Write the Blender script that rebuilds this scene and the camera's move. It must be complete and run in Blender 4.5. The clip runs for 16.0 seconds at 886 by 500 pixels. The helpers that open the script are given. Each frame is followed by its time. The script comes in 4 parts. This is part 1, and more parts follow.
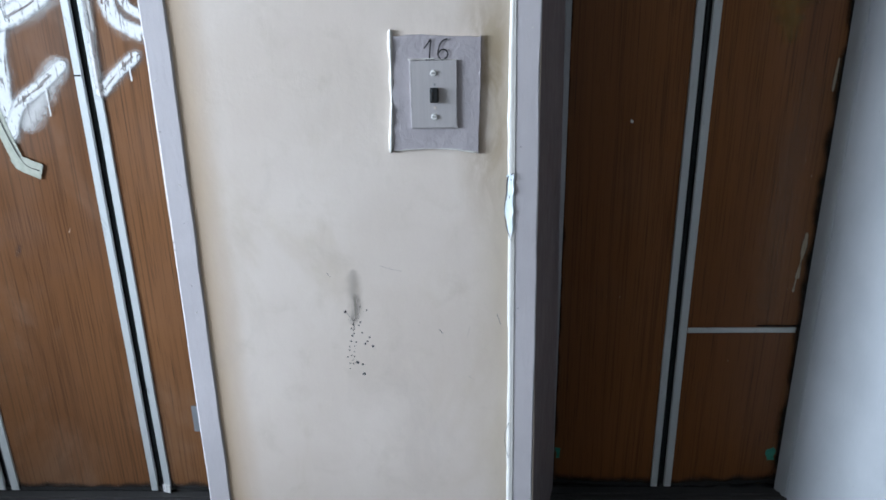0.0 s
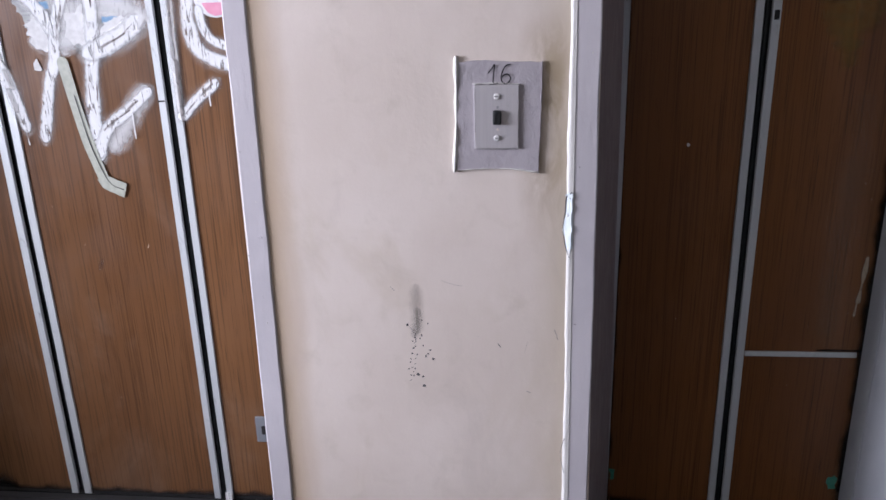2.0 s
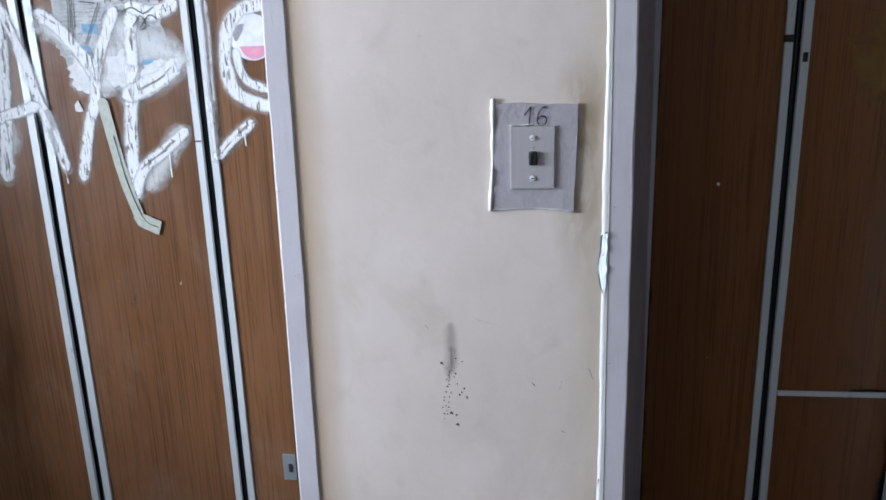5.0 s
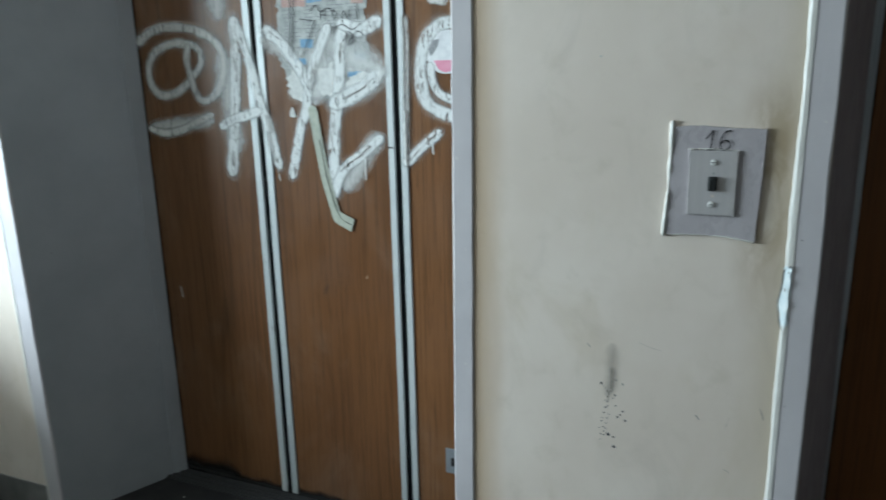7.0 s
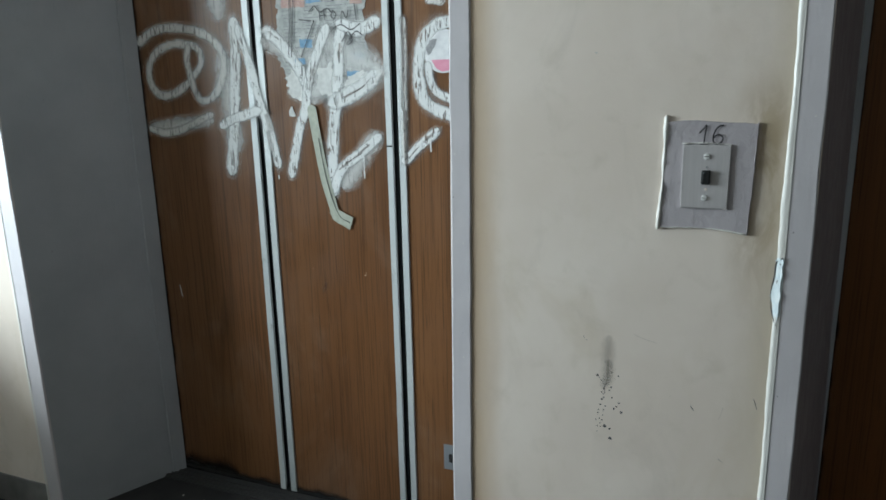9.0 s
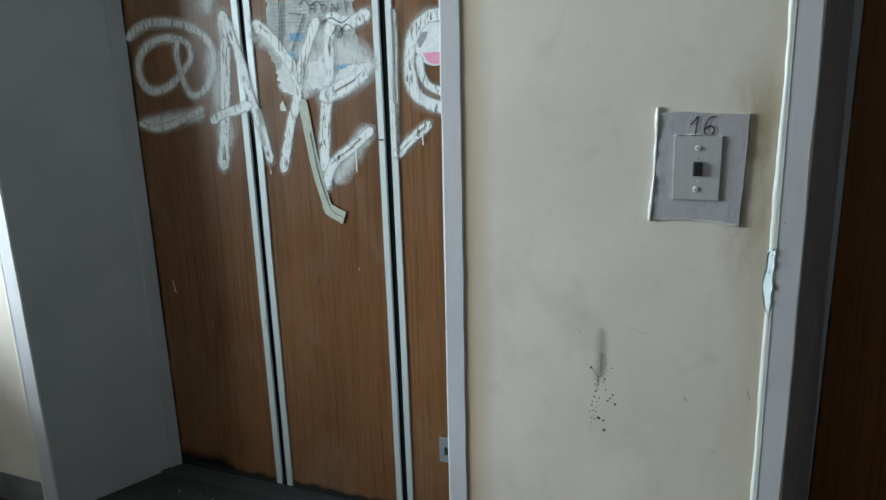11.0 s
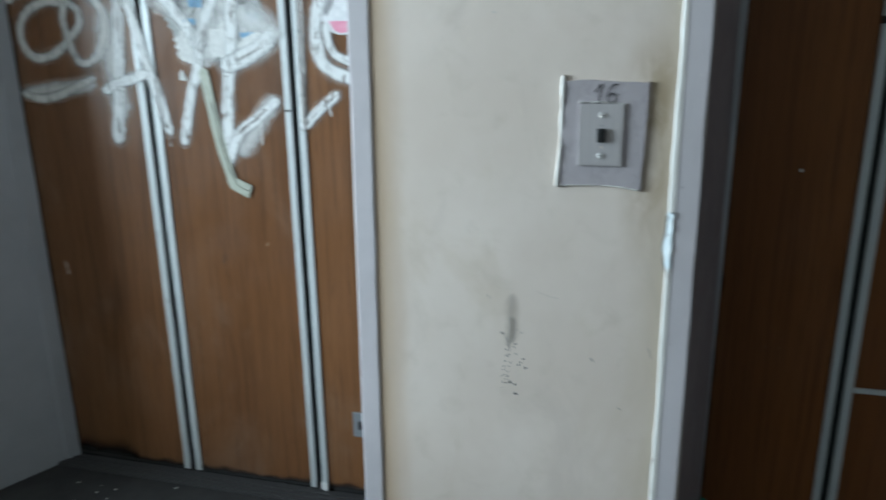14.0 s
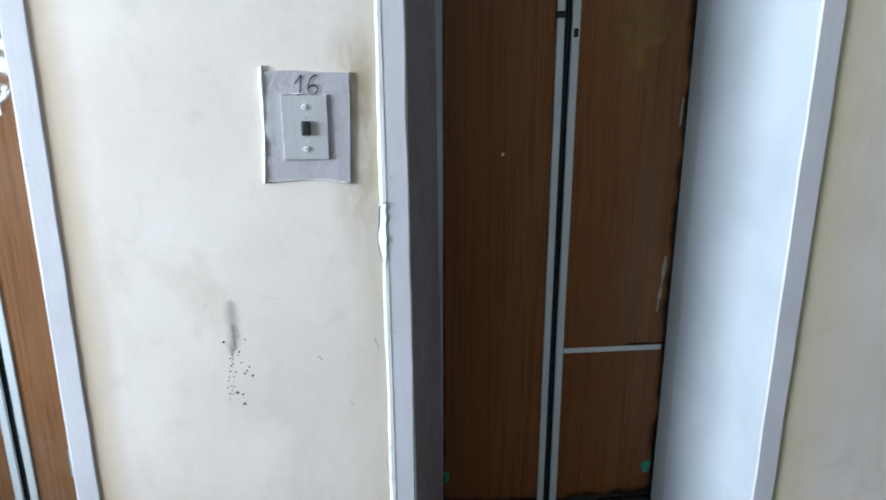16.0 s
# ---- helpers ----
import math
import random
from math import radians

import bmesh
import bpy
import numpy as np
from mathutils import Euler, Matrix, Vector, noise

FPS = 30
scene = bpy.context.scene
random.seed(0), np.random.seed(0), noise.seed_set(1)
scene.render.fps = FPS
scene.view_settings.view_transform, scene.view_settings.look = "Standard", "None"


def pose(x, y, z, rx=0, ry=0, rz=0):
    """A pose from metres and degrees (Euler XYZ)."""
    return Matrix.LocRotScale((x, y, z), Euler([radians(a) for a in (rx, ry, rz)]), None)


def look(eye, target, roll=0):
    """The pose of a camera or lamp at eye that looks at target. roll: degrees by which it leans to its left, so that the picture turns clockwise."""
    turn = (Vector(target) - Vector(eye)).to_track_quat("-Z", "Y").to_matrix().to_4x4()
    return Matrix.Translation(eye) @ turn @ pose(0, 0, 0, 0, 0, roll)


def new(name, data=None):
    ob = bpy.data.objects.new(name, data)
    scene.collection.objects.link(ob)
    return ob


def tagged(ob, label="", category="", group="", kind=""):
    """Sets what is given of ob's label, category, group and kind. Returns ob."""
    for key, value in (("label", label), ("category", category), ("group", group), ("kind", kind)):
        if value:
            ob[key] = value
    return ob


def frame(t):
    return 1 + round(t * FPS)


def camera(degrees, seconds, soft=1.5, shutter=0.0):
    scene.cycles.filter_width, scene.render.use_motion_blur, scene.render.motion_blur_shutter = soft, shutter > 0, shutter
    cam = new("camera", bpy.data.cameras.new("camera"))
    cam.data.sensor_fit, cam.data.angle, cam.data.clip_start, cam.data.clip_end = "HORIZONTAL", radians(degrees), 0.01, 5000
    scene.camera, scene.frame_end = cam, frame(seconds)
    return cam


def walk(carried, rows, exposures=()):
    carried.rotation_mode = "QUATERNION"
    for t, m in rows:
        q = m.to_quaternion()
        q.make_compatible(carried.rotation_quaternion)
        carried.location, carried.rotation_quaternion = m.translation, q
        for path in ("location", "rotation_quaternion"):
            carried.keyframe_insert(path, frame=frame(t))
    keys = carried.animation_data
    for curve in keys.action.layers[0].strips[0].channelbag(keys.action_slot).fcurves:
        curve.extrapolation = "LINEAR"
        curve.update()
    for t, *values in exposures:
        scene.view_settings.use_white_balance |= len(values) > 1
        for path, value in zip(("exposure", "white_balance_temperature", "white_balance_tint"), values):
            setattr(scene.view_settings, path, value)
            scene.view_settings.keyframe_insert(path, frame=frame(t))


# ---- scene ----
cam = camera(63.6, 16.0, soft=1.6, shutter=0.5)
PATH = [
    (0, (0.05, -1.369, 1.372), (-0.014, 0.513, 0.697), -1.1),
    (0.5, (0.046, -1.393, 1.367), (-0.061, 0.498, 0.725), -1.4),
    (1, (0.035, -1.411, 1.365), (-0.127, 0.491, 0.77), -1.4),
    (1.5, (0.029, -1.426, 1.37), (-0.187, 0.473, 0.781), -1.7),
    (2, (0.028, -1.434, 1.365), (-0.171, 0.465, 0.771), -1.6),
    (2.5, (0.028, -1.438, 1.368), (-0.176, 0.462, 0.778), -1.7),
    (3, (0.031, -1.444, 1.367), (-0.176, 0.463, 0.801), -1.9),
    (3.5, (0.034, -1.453, 1.363), (-0.168, 0.457, 0.804), -1.9),
    (6, (-0.05, -1.448, 1.411), (-0.387, 0.467, 0.94), -1.2),
    (6.5, (-0.003, -1.459, 1.427), (-0.541, 0.4, 0.923), -0.2),
    (7, (0.039, -1.462, 1.417), (-0.711, 0.326, 0.926), -1.2),
    (7.5, (0.043, -1.491, 1.413), (-0.834, 0.245, 0.948), -1.6),
    (8, (0.044, -1.498, 1.401), (-0.805, 0.256, 0.951), -1.2),
    (8.5, (0.046, -1.487, 1.402), (-0.748, 0.288, 0.936), -1.3),
    (9, (0.045, -1.491, 1.397), (-0.696, 0.305, 0.923), -1.2),
    (9.5, (0.05, -1.486, 1.402), (-0.67, 0.316, 0.919), -1.6),
    (12, (0.045, -1.485, 1.397), (-0.686, 0.308, 0.897), -1.7),
    (12.5, (0.043, -1.487, 1.39), (-0.681, 0.307, 0.884), -1.5),
    (13, (0.049, -1.479, 1.398), (-0.675, 0.314, 0.886), -1.7),
    (13.5, (0.05, -1.482, 1.395), (-0.663, 0.316, 0.885), -1.7),
    (14, (0.046, -1.492, 1.367), (-0.438, 0.37, 0.823), -0.7),
    (14.5, (0.073, -1.472, 1.37), (-0.082, 0.432, 0.779), -0.3),
    (15, (0.087, -1.466, 1.368), (0.143, 0.439, 0.763), -0.2),
    (15.5, (0.101, -1.453, 1.372), (0.219, 0.442, 0.744), 0.1),
    (16, (0.122, -1.436, 1.365), (0.309, 0.471, 0.792), -0.1),
]
EXPOSURES = [(0, 0.55, 5900, 12), (0.5, 0.55, 6000, 16), (1, 0.5, 6150, 26), (1.5, 0.5, 6250, 28), (2, 0.45, 6350, 28), (2.5, 0.42, 5950, 19), (3.5, 0.45, 5900, 19),
             (6, 0.35, 6000, 10), (7, 0.0, 6050, 0), (7.5, -0.08, 6550, 6), (8, -0.08, 6650, 8), (9.5, -0.12, 6200, 1), (13.5, -0.05, 6100, 0), (14, 0.2, 5900, 2), (14.5, 0.42, 5800, 11), (15, 0.72, 5800, 8),
             (15.5, 0.95, 5800, 6), (16, 1.05, 5800, 7)]
walk(cam, [(t, look(eye, aim, lean)) for t, eye, aim, lean in PATH], EXPOSURES)

# ---- light: daylight through the landing's window, which lies in the west wall ----
world = bpy.data.worlds.new("sky")
scene.world = world
world.use_nodes = True
sky = world.node_tree.nodes.new("ShaderNodeTexSky")
sky.sky_type, sky.sun_disc, sky.sun_elevation, sky.sun_rotation = "NISHITA", False, radians(40), radians(120)
world.node_tree.links.new(sky.outputs[0], world.node_tree.nodes["Background"].inputs[0])
world.node_tree.nodes["Background"].inputs[1].default_value = 0.12

WX, WY0, WY1, WZ0, WZ1 = -4.2, -2.15, -0.55, 1.05, 2.2      # west wall and its window


def window_light(name, power, place, size, colour):
    data = bpy.data.lights.new(name, "AREA")
    data.shape, data.size, data.size_y, data.energy, data.color = "RECTANGLE", size[0], size[1], power, colour
    ob = new(name, data)
    ob.matrix_world = look(place, (place[0] + 1, place[1] + 0.15, place[2] - 0.15))
    return ob


window_light("window_daylight", 285, (WX - 0.08, (WY0 + WY1) / 2, (WZ0 + WZ1) / 2), (WY1 - WY0 - 0.06, WZ1 - WZ0 - 0.06), (0.82, 0.92, 1.0))

# ---- materials ----


class Nodes:
    """Short hand for a node material."""

    def __init__(self, name):
        self.m = bpy.data.materials.new(name)
        self.m.use_nodes = True
        self.t = self.m.node_tree
        self.b = self.t.nodes["Principled BSDF"]
        self.o = self.t.nodes["Material Output"]
        self.co = self.t.nodes.new("ShaderNodeTexCoord").outputs["Object"]

    def node(self, kind, **put):
        n = self.t.nodes.new(kind)
        for key, value in put.items():
            if key in ("operation", "blend_type", "data_type", "attribute_name", "feature", "noise_dimensions"):
                setattr(n, key, value)
        return n

    def link(self, a, b):
        self.t.links.new(a, b)

    def scaled(self, s, move=(0, 0, 0)):
        n = self.t.nodes.new("ShaderNodeMapping")
        n.inputs["Scale"].default_value = s
        n.inputs["Location"].default_value = move
        self.link(self.co, n.inputs[0])
        return n.outputs[0]

    def noise(self, s, detail=4, rough=0.55, warp=0.0, move=(0, 0, 0)):
        n = self.t.nodes.new("ShaderNodeTexNoise")
        n.inputs["Scale"].default_value = 1
        n.inputs["Detail"].default_value, n.inputs["Roughness"].default_value, n.inputs["Distortion"].default_value = detail, rough, warp
        self.link(self.scaled(s if isinstance(s, tuple) else (s, s, s), move), n.inputs["Vector"])
        return n.outputs["Fac"]

    def ramp(self, fac, a, b, va=0.0, vb=1.0):
        n = self.t.nodes.new("ShaderNodeMapRange")
        n.interpolation_type = "SMOOTHSTEP"
        for k, v in zip(("From Min", "From Max", "To Min", "To Max"), (a, b, va, vb)):
            n.inputs[k].default_value = v
        self.link(fac, n.inputs["Value"])
        return n.outputs[0]

    def mix(self, fac, a, b, how="MIX"):
        n = self.t.nodes.new("ShaderNodeMix")
        n.data_type, n.blend_type = "RGBA", how
        for key, v in ((0, fac), (6, a), (7, b)):
            if isinstance(v, (int, float)):
                n.inputs[key].default_value = v
            elif isinstance(v, tuple):
                n.inputs[key].default_value = (*v, 1)
            else:
                self.link(v, n.inputs[key])
        return n.outputs[2]

    def sum(self, a, b, op="ADD"):
        n = self.t.nodes.new("ShaderNodeMath")
        n.operation = op
        for k, v in ((0, a), (1, b)):
            if isinstance(v, (int, float)):
                n.inputs[k].default_value = v
            else:
                self.link(v, n.inputs[k])
        return n.outputs[0]

    def axis(self, which):
        n = self.t.nodes.new("ShaderNodeSeparateXYZ")
        self.link(self.co, n.inputs[0])
        return n.outputs["XYZ".index(which)]

    def attr(self, name):
        n = self.t.nodes.new("ShaderNodeAttribute")
        n.attribute_name = name
        return n.outputs["Fac"]

    def bump(self, height, strength, distance=0.002):
        n = self.t.nodes.new("ShaderNodeBump")
        n.inputs["Strength"].default_value, n.inputs["Distance"].default_value = strength, distance
        self.link(height, n.inputs["Height"])
        self.link(n.outputs[0], self.b.inputs["Normal"])

    def put(self, key, v):
        if isinstance(v, (int, float)):
            self.b.inputs[key].default_value = v
        elif isinstance(v, tuple):
            self.b.inputs[key].default_value = (*v, 1)
        else:
            self.link(v, self.b.inputs[key])
        return self


def paint_cream():
    n = Nodes("cream_gloss_paint")
    broad, mid, fine = n.noise(2.2, 4, 0.6), n.noise(11, 5, 0.6, 0.4), n.noise(120, 3)
    col = n.mix(n.ramp(broad, 0.35, 0.7), (0.665, 0.575, 0.50), (0.735, 0.648, 0.576))
    col = n.mix(n.ramp(mid, 0.52, 0.78, 0, 0.35), col, (0.50, 0.43, 0.345))
    col = n.mix(n.ramp(n.noise((3.5, 3.5, 1.6), 5, 0.65, 0.7, (8, 2, 1)), 0.52, 0.72, 0, 0.5), col, (0.56, 0.47, 0.355))
    # older yellowed coat left along the door casings
    x = n.axis("X")
    edge = n.sum(x, n.sum(n.noise((14, 1, 2.2), 3), 0.05, "MULTIPLY"), "SUBTRACT")
    left = n.ramp(edge, -0.515, -0.44, 0.8, 0.0)
    left = n.mix(n.ramp(x, -0.52, -0.507), (0, 0, 0), left)
    col = n.mix(left, col, (0.47, 0.345, 0.225))
    near = n.sum(n.ramp(n.sum(x, n.sum(n.noise((9, 1, 3), 4), 0.08, "MULTIPLY"), "ADD"), 0.10, 0.19, 0, 0.5), n.ramp(x, 0.143, 0.146, 1, 0), "MULTIPLY")
    col = n.mix(near, col, (0.52, 0.43, 0.29))
    # brown hand grime round the call button, and the yellow coat beside the other casing
    z = n.axis("Z")
    hand = n.sum(n.sum(n.ramp(x, 0.02, 0.09), n.ramp(x, 0.11, 0.142, 1, 0.25), "MULTIPLY"), n.sum(n.ramp(z, 0.86, 1.16), n.ramp(z, 1.27, 1.44, 1, 0), "MULTIPLY"), "MULTIPLY")
    hand = n.sum(hand, n.ramp(n.noise((26, 26, 9), 5, 0.65, 0.6, (5, 5, 5)), 0.30, 0.62, 0.15, 0.85), "MULTIPLY")
    col = n.mix(hand, col, (0.38, 0.29, 0.18))
    far = n.sum(n.ramp(x, 1.06, 1.07), n.ramp(n.sum(x, n.sum(n.noise((12, 1, 3), 3), 0.08, "MULTIPLY"), "SUBTRACT"), 1.04, 1.20, 0.6, 0), "MULTIPLY")
    col = n.mix(far, col, (0.56, 0.48, 0.26))
    # rubbed grey smudges and small scuffs
    smudge = n.ramp(n.noise((6, 6, 3.2), 6, 0.65, 0.8, (3, 1, 7)), 0.52, 0.76, 0, 0.20)
    col = n.mix(smudge, col, (0.42, 0.37, 0.32))
    scuff = n.ramp(n.noise((55, 55, 22), 3, 0.7, 1.5, (1, 5, 2)), 0.74, 0.80, 0, 0.5)
    col = n.mix(scuff, col, (0.30, 0.27, 0.24))
    n.put("Base Color", col).put("Roughness", n.ramp(mid, 0.3, 0.7, 0.36, 0.52))
    n.bump(n.sum(n.sum(mid, n.sum(fine, 0.25, "MULTIPLY")), n.sum(n.noise((38, 38, 12), 3, 0.6, 0.5), 0.4, "MULTIPLY")), 0.30, 0.003)
    return n.m


def paint_lilac(name, a, b, bumpy=0.5, rough=0.42, grain=(60, 60, 14)):
    n = Nodes(name)
    broad, run, fine = n.noise(4, 5, 0.6), n.noise(grain, 4, 0.6, 0.9), n.noise(160, 3)
    col = n.mix(n.ramp(broad, 0.3, 0.7), a, b)
    col = n.mix(n.ramp(n.noise((40, 40, 25), 4, 0.7, 1.0), 0.70, 0.76, 0, 0.7), col, (0.20, 0.18, 0.18))
    n.put("Base Color", col).put("Roughness", n.ramp(run, 0.3, 0.7, rough - 0.07, rough + 0.1))
    n.bump(n.sum(run, n.sum(fine, 0.3, "MULTIPLY")), bumpy, 0.003)
    return n.m


def veneer(name, dark, light, streak, faded=0.22):
    """Brown printed wood veneer with upright grain."""
    n = Nodes(name)
    broad = n.noise((3.2, 1, 0.35), 3, 0.5, 0.6)
    rings = n.sum(n.sum(n.noise((2.6, 1, 0.16), 2, 0.45, 0.3), 150, "MULTIPLY"), 0, "SINE")
    figure = n.noise((5, 1, 0.5), 2, 0.5, 0, (7, 0, 3))
    pores = n.noise((420, 1, 7), 2, 0.5)
    lines = n.noise((260, 1, 2.2), 3, 0.6)
    col = n.mix(n.ramp(broad, 0.3, 0.72), dark, light)
    col = n.mix(n.sum(n.ramp(rings, 0.55, 1.0, 0.0, 0.55), n.ramp(figure, 0.45, 0.65), "MULTIPLY"), col, streak)
    col = n.mix(n.ramp(lines, 0.50, 0.66, 0, 0.6), col, streak)
    col = n.mix(n.ramp(pores, 0.60, 0.72, 0, 0.65), col, (0.045, 0.018, 0.008))
    # rubbed pale haze and grime towards the hand marks
    haze = n.ramp(n.noise((4, 1, 2), 5, 0.65, 0.5, (2, 0, 4)), 0.50, 0.78, 0, faded)
    col = n.mix(haze, col, (0.36, 0.27, 0.20))
    tick = n.ramp(n.noise((46, 1, 26), 2, 0.6, 1.2), 0.775, 0.80, 0, 0.8)
    col = n.mix(tick, col, (0.50, 0.40, 0.30))
    n.put("Base Color", col).put("Roughness", n.ramp(n.noise(9, 4), 0.3, 0.7, 0.28, 0.42)).put("Specular IOR Level", 0.32)
    n.bump(n.sum(lines, pores), 0.12, 0.001)
    return n.m


def metal(name, colour, rough, metallic=1.0, dirt=(0.10, 0.09, 0.08), much=0.5):
    n = Nodes(name)
    brush, spots = n.noise((200, 200, 6), 3), n.noise((35, 35, 14), 5, 0.7, 0.8)
    spot = n.ramp(spots, 0.6, 0.74, 0, much)
    n.put("Base Color", n.mix(spot, n.mix(n.ramp(brush, 0.3, 0.7, 0, 0.25), colour, tuple(c * 0.75 for c in colour)), dirt))
    n.put("Metallic", metallic).put("Roughness", n.ramp(brush, 0.3, 0.7, rough - 0.06, rough + 0.1))
    n.bump(brush, 0.08, 0.001)
    return n.m


def plain(name, a, b, scale=30, rough=0.6, bumpy=0.2, metallic=0.0):
    n = Nodes(name)
    f = n.noise(scale, 5, 0.6)
    n.put("Base Color", n.mix(n.ramp(f, 0.3, 0.7), a, b)).put("Roughness", rough).put("Metallic", metallic)
    n.bump(f, bumpy, 0.002)
    return n.m


def sprayed(name, colour, lo, hi, worn, strength=1.0, speck=90, rough=0.6):
    """Paint or soot laid thinly on a surface: full in the middle, a fine dusty edge, and worn through in places."""
    n = Nodes(name)
    grain, scratch = n.noise(speck, 4, 0.7), n.noise((speck * 1.3, speck * 1.3, speck * 0.2), 4, 0.65, 1.0)
    rim = n.attr("edge")
    edge = n.sum(rim, n.sum(n.sum(n.sum(grain, 0.5, "SUBTRACT"), 0.6, "MULTIPLY"), n.ramp(rim, 0.0, 0.35), "MULTIPLY"))
    cover = n.ramp(edge, lo, hi, 0, strength)
    if worn:
        scraped = n.sum(scratch, n.sum(n.ramp(rim, 0.25, 0.8), 0.05, "MULTIPLY"))
        cover = n.sum(cover, n.ramp(scraped, 0.592, 0.645, 1, 1 - worn), "MULTIPLY")
    n.put("Base Color", n.mix(n.ramp(grain, 0.3, 0.75, 0, 0.25), colour, tuple(c * 0.7 for c in colour))).put("Roughness", rough)
    n.put("Alpha", cover)
    return n.m


CREAM = paint_cream()
LILAC = paint_lilac("lilac_oil_paint", (0.51, 0.48, 0.495), (0.57, 0.535, 0.55), 0.22)
# mauve paint of the pier's sides, darkened to hold the shade of the recess
SIDE = paint_lilac("shaded_mauve_reveal_paint", (0.20, 0.165, 0.168), (0.245, 0.205, 0.208), 0.22)
REVEAL = paint_lilac("pale_grey_reveal_paint", (0.35, 0.365, 0.38), (0.405, 0.42, 0.435), 0.25, 0.40)
BEAD = paint_lilac("white_paint_bead", (0.62, 0.60, 0.56), (0.70, 0.68, 0.64), 0.6, 0.35)
WOOD = veneer("brown_wood_veneer", (0.150, 0.055, 0.016), (0.205, 0.080, 0.025), (0.080, 0.027, 0.009), 0.05)
FADED = veneer("faded_brown_wood_veneer", (0.138, 0.060, 0.024), (0.192, 0.090, 0.038), (0.062, 0.026, 0.010), 0.22)
ALU = metal("worn_aluminium", (0.58, 0.61, 0.61), 0.48, 0.25)
STEEL = metal("satin_steel", (0.54, 0.51, 0.51), 0.36, 0.3, (0.32, 0.30, 0.30), 0.3)
DULL = metal("dull_zinc", (0.30, 0.32, 0.34), 0.45, 0.4)
SCREW = metal("screw_steel", (0.80, 0.79, 0.77), 0.30, 0.35)
RUBBER = plain("black_rubber", (0.012, 0.016, 0.018), (0.022, 0.028, 0.03), 60, 0.45)
PLASTIC = plain("black_plastic", (0.005, 0.006, 0.006), (0.012, 0.012, 0.012), 80, 0.5)
GRIME = plain("dark_grime", (0.010, 0.009, 0.009), (0.030, 0.027, 0.025), 40, 0.8, 0.5)
FLOOR = plain("dark_worn_floor", (0.008, 0.008, 0.008), (0.020, 0.019, 0.018), 14, 0.8, 0.5)
SILL = metal("dirty_steel_sill", (0.045, 0.044, 0.044), 0.6, 0.4, (0.02, 0.02, 0.02), 0.9)
DUSK = plain("dull_brown_green_wall_paint", (0.14, 0.13, 0.11), (0.20, 0.185, 0.16), 6, 0.6, 0.2)
CEIL = plain("grey_whitewash", (0.58, 0.57, 0.54), (0.68, 0.67, 0.64), 8, 0.9)
TAPE = plain("pale_green_masking_tape", (0.34, 0.36, 0.29), (0.44, 0.45, 0.37), 70, 0.55, 0.5)
PAPER = plain("weathered_newsprint", (0.33, 0.34, 0.33), (0.52, 0.53, 0.51), 55, 0.85, 0.5)
TORN = plain("torn_white_paper", (0.58, 0.58, 0.56), (0.72, 0.72, 0.70), 60, 0.9, 0.6)
BLUE = plain("faded_blue_print", (0.13, 0.27, 0.42), (0.24, 0.38, 0.52), 90, 0.8)
ROSE = plain("faded_rose_print", (0.45, 0.28, 0.25), (0.55, 0.40, 0.35), 90, 0.8)
TYPE = plain("grey_print_lines", (0.22, 0.22, 0.23), (0.36, 0.36, 0.36), 200, 0.85)
PINK = plain("pink_print", (0.66, 0.24, 0.34), (0.72, 0.32, 0.42), 50, 0.5)
STICK = plain("sticker_white", (0.62, 0.62, 0.63), (0.75, 0.75, 0.75), 50, 0.45)
MARKER = plain("black_marker", (0.012, 0.010, 0.012), (0.03, 0.028, 0.03), 200, 0.5)
PLASTER = plain("bare_bluish_plaster", (0.62, 0.70, 0.73), (0.76, 0.80, 0.80), 60, 0.9, 0.8)
CRACK = plain("crack_shadow", (0.05, 0.05, 0.055), (0.14, 0.13, 0.13), 150, 0.9)
BENCH = plain("peeling_white_bench_paint", (0.30, 0.28, 0.26), (0.62, 0.60, 0.57), 26, 0.6, 0.9)
BENCHSIDE = plain("grey_bench_paint", (0.22, 0.20, 0.19), (0.30, 0.28, 0.26), 12, 0.55, 0.4)
SPRAY = sprayed("white_spray_paint", (0.72, 0.73, 0.72), 0.14, 0.60, 0.9)
SPRAYSOFT = sprayed("thin_white_spray_paint", (0.70, 0.69, 0.66), 0.08, 0.80, 0.6, 0.85)
MIST = sprayed("white_spray_mist", (0.72, 0.72, 0.70), 0.12, 1.0, 0.35, 0.72, 60)
PEEL = sprayed("peeled_veneer", (0.50, 0.42, 0.30), 0.15, 0.65, 0.7, 0.8, 160)
HALO = sprayed("white_overspray", (0.70, 0.70, 0.68), 0.10, 1.0, 0.2, 0.34, 70)
SMUDGED = plain("scuffed_cream_paint", (0.50, 0.47, 0.43), (0.62, 0.59, 0.54), 90, 0.6, 0.8)
HAZE = sprayed("pale_rubbed_haze", (0.40, 0.30, 0.22), 0.1, 1.2, 0.3, 0.10, 40)
SOOT = sprayed("soot_smear", (0.10, 0.095, 0.085), 0.02, 1.1, 0.45, 0.27, 75, 0.8)
OCHRE = sprayed("ochre_stain", (0.34, 0.19, 0.035), 0.0, 0.9, 0.5, 0.42, 30)
FOUL_SHADE = sprayed("soft_black_grime_and_shade", (0.012, 0.011, 0.010), 0.05, 0.9, 0.0, 0.92, 34, 0.85)
GREEN = plain("green_paint_spot", (0.02, 0.20, 0.14), (0.05, 0.28, 0.20), 60, 0.5)
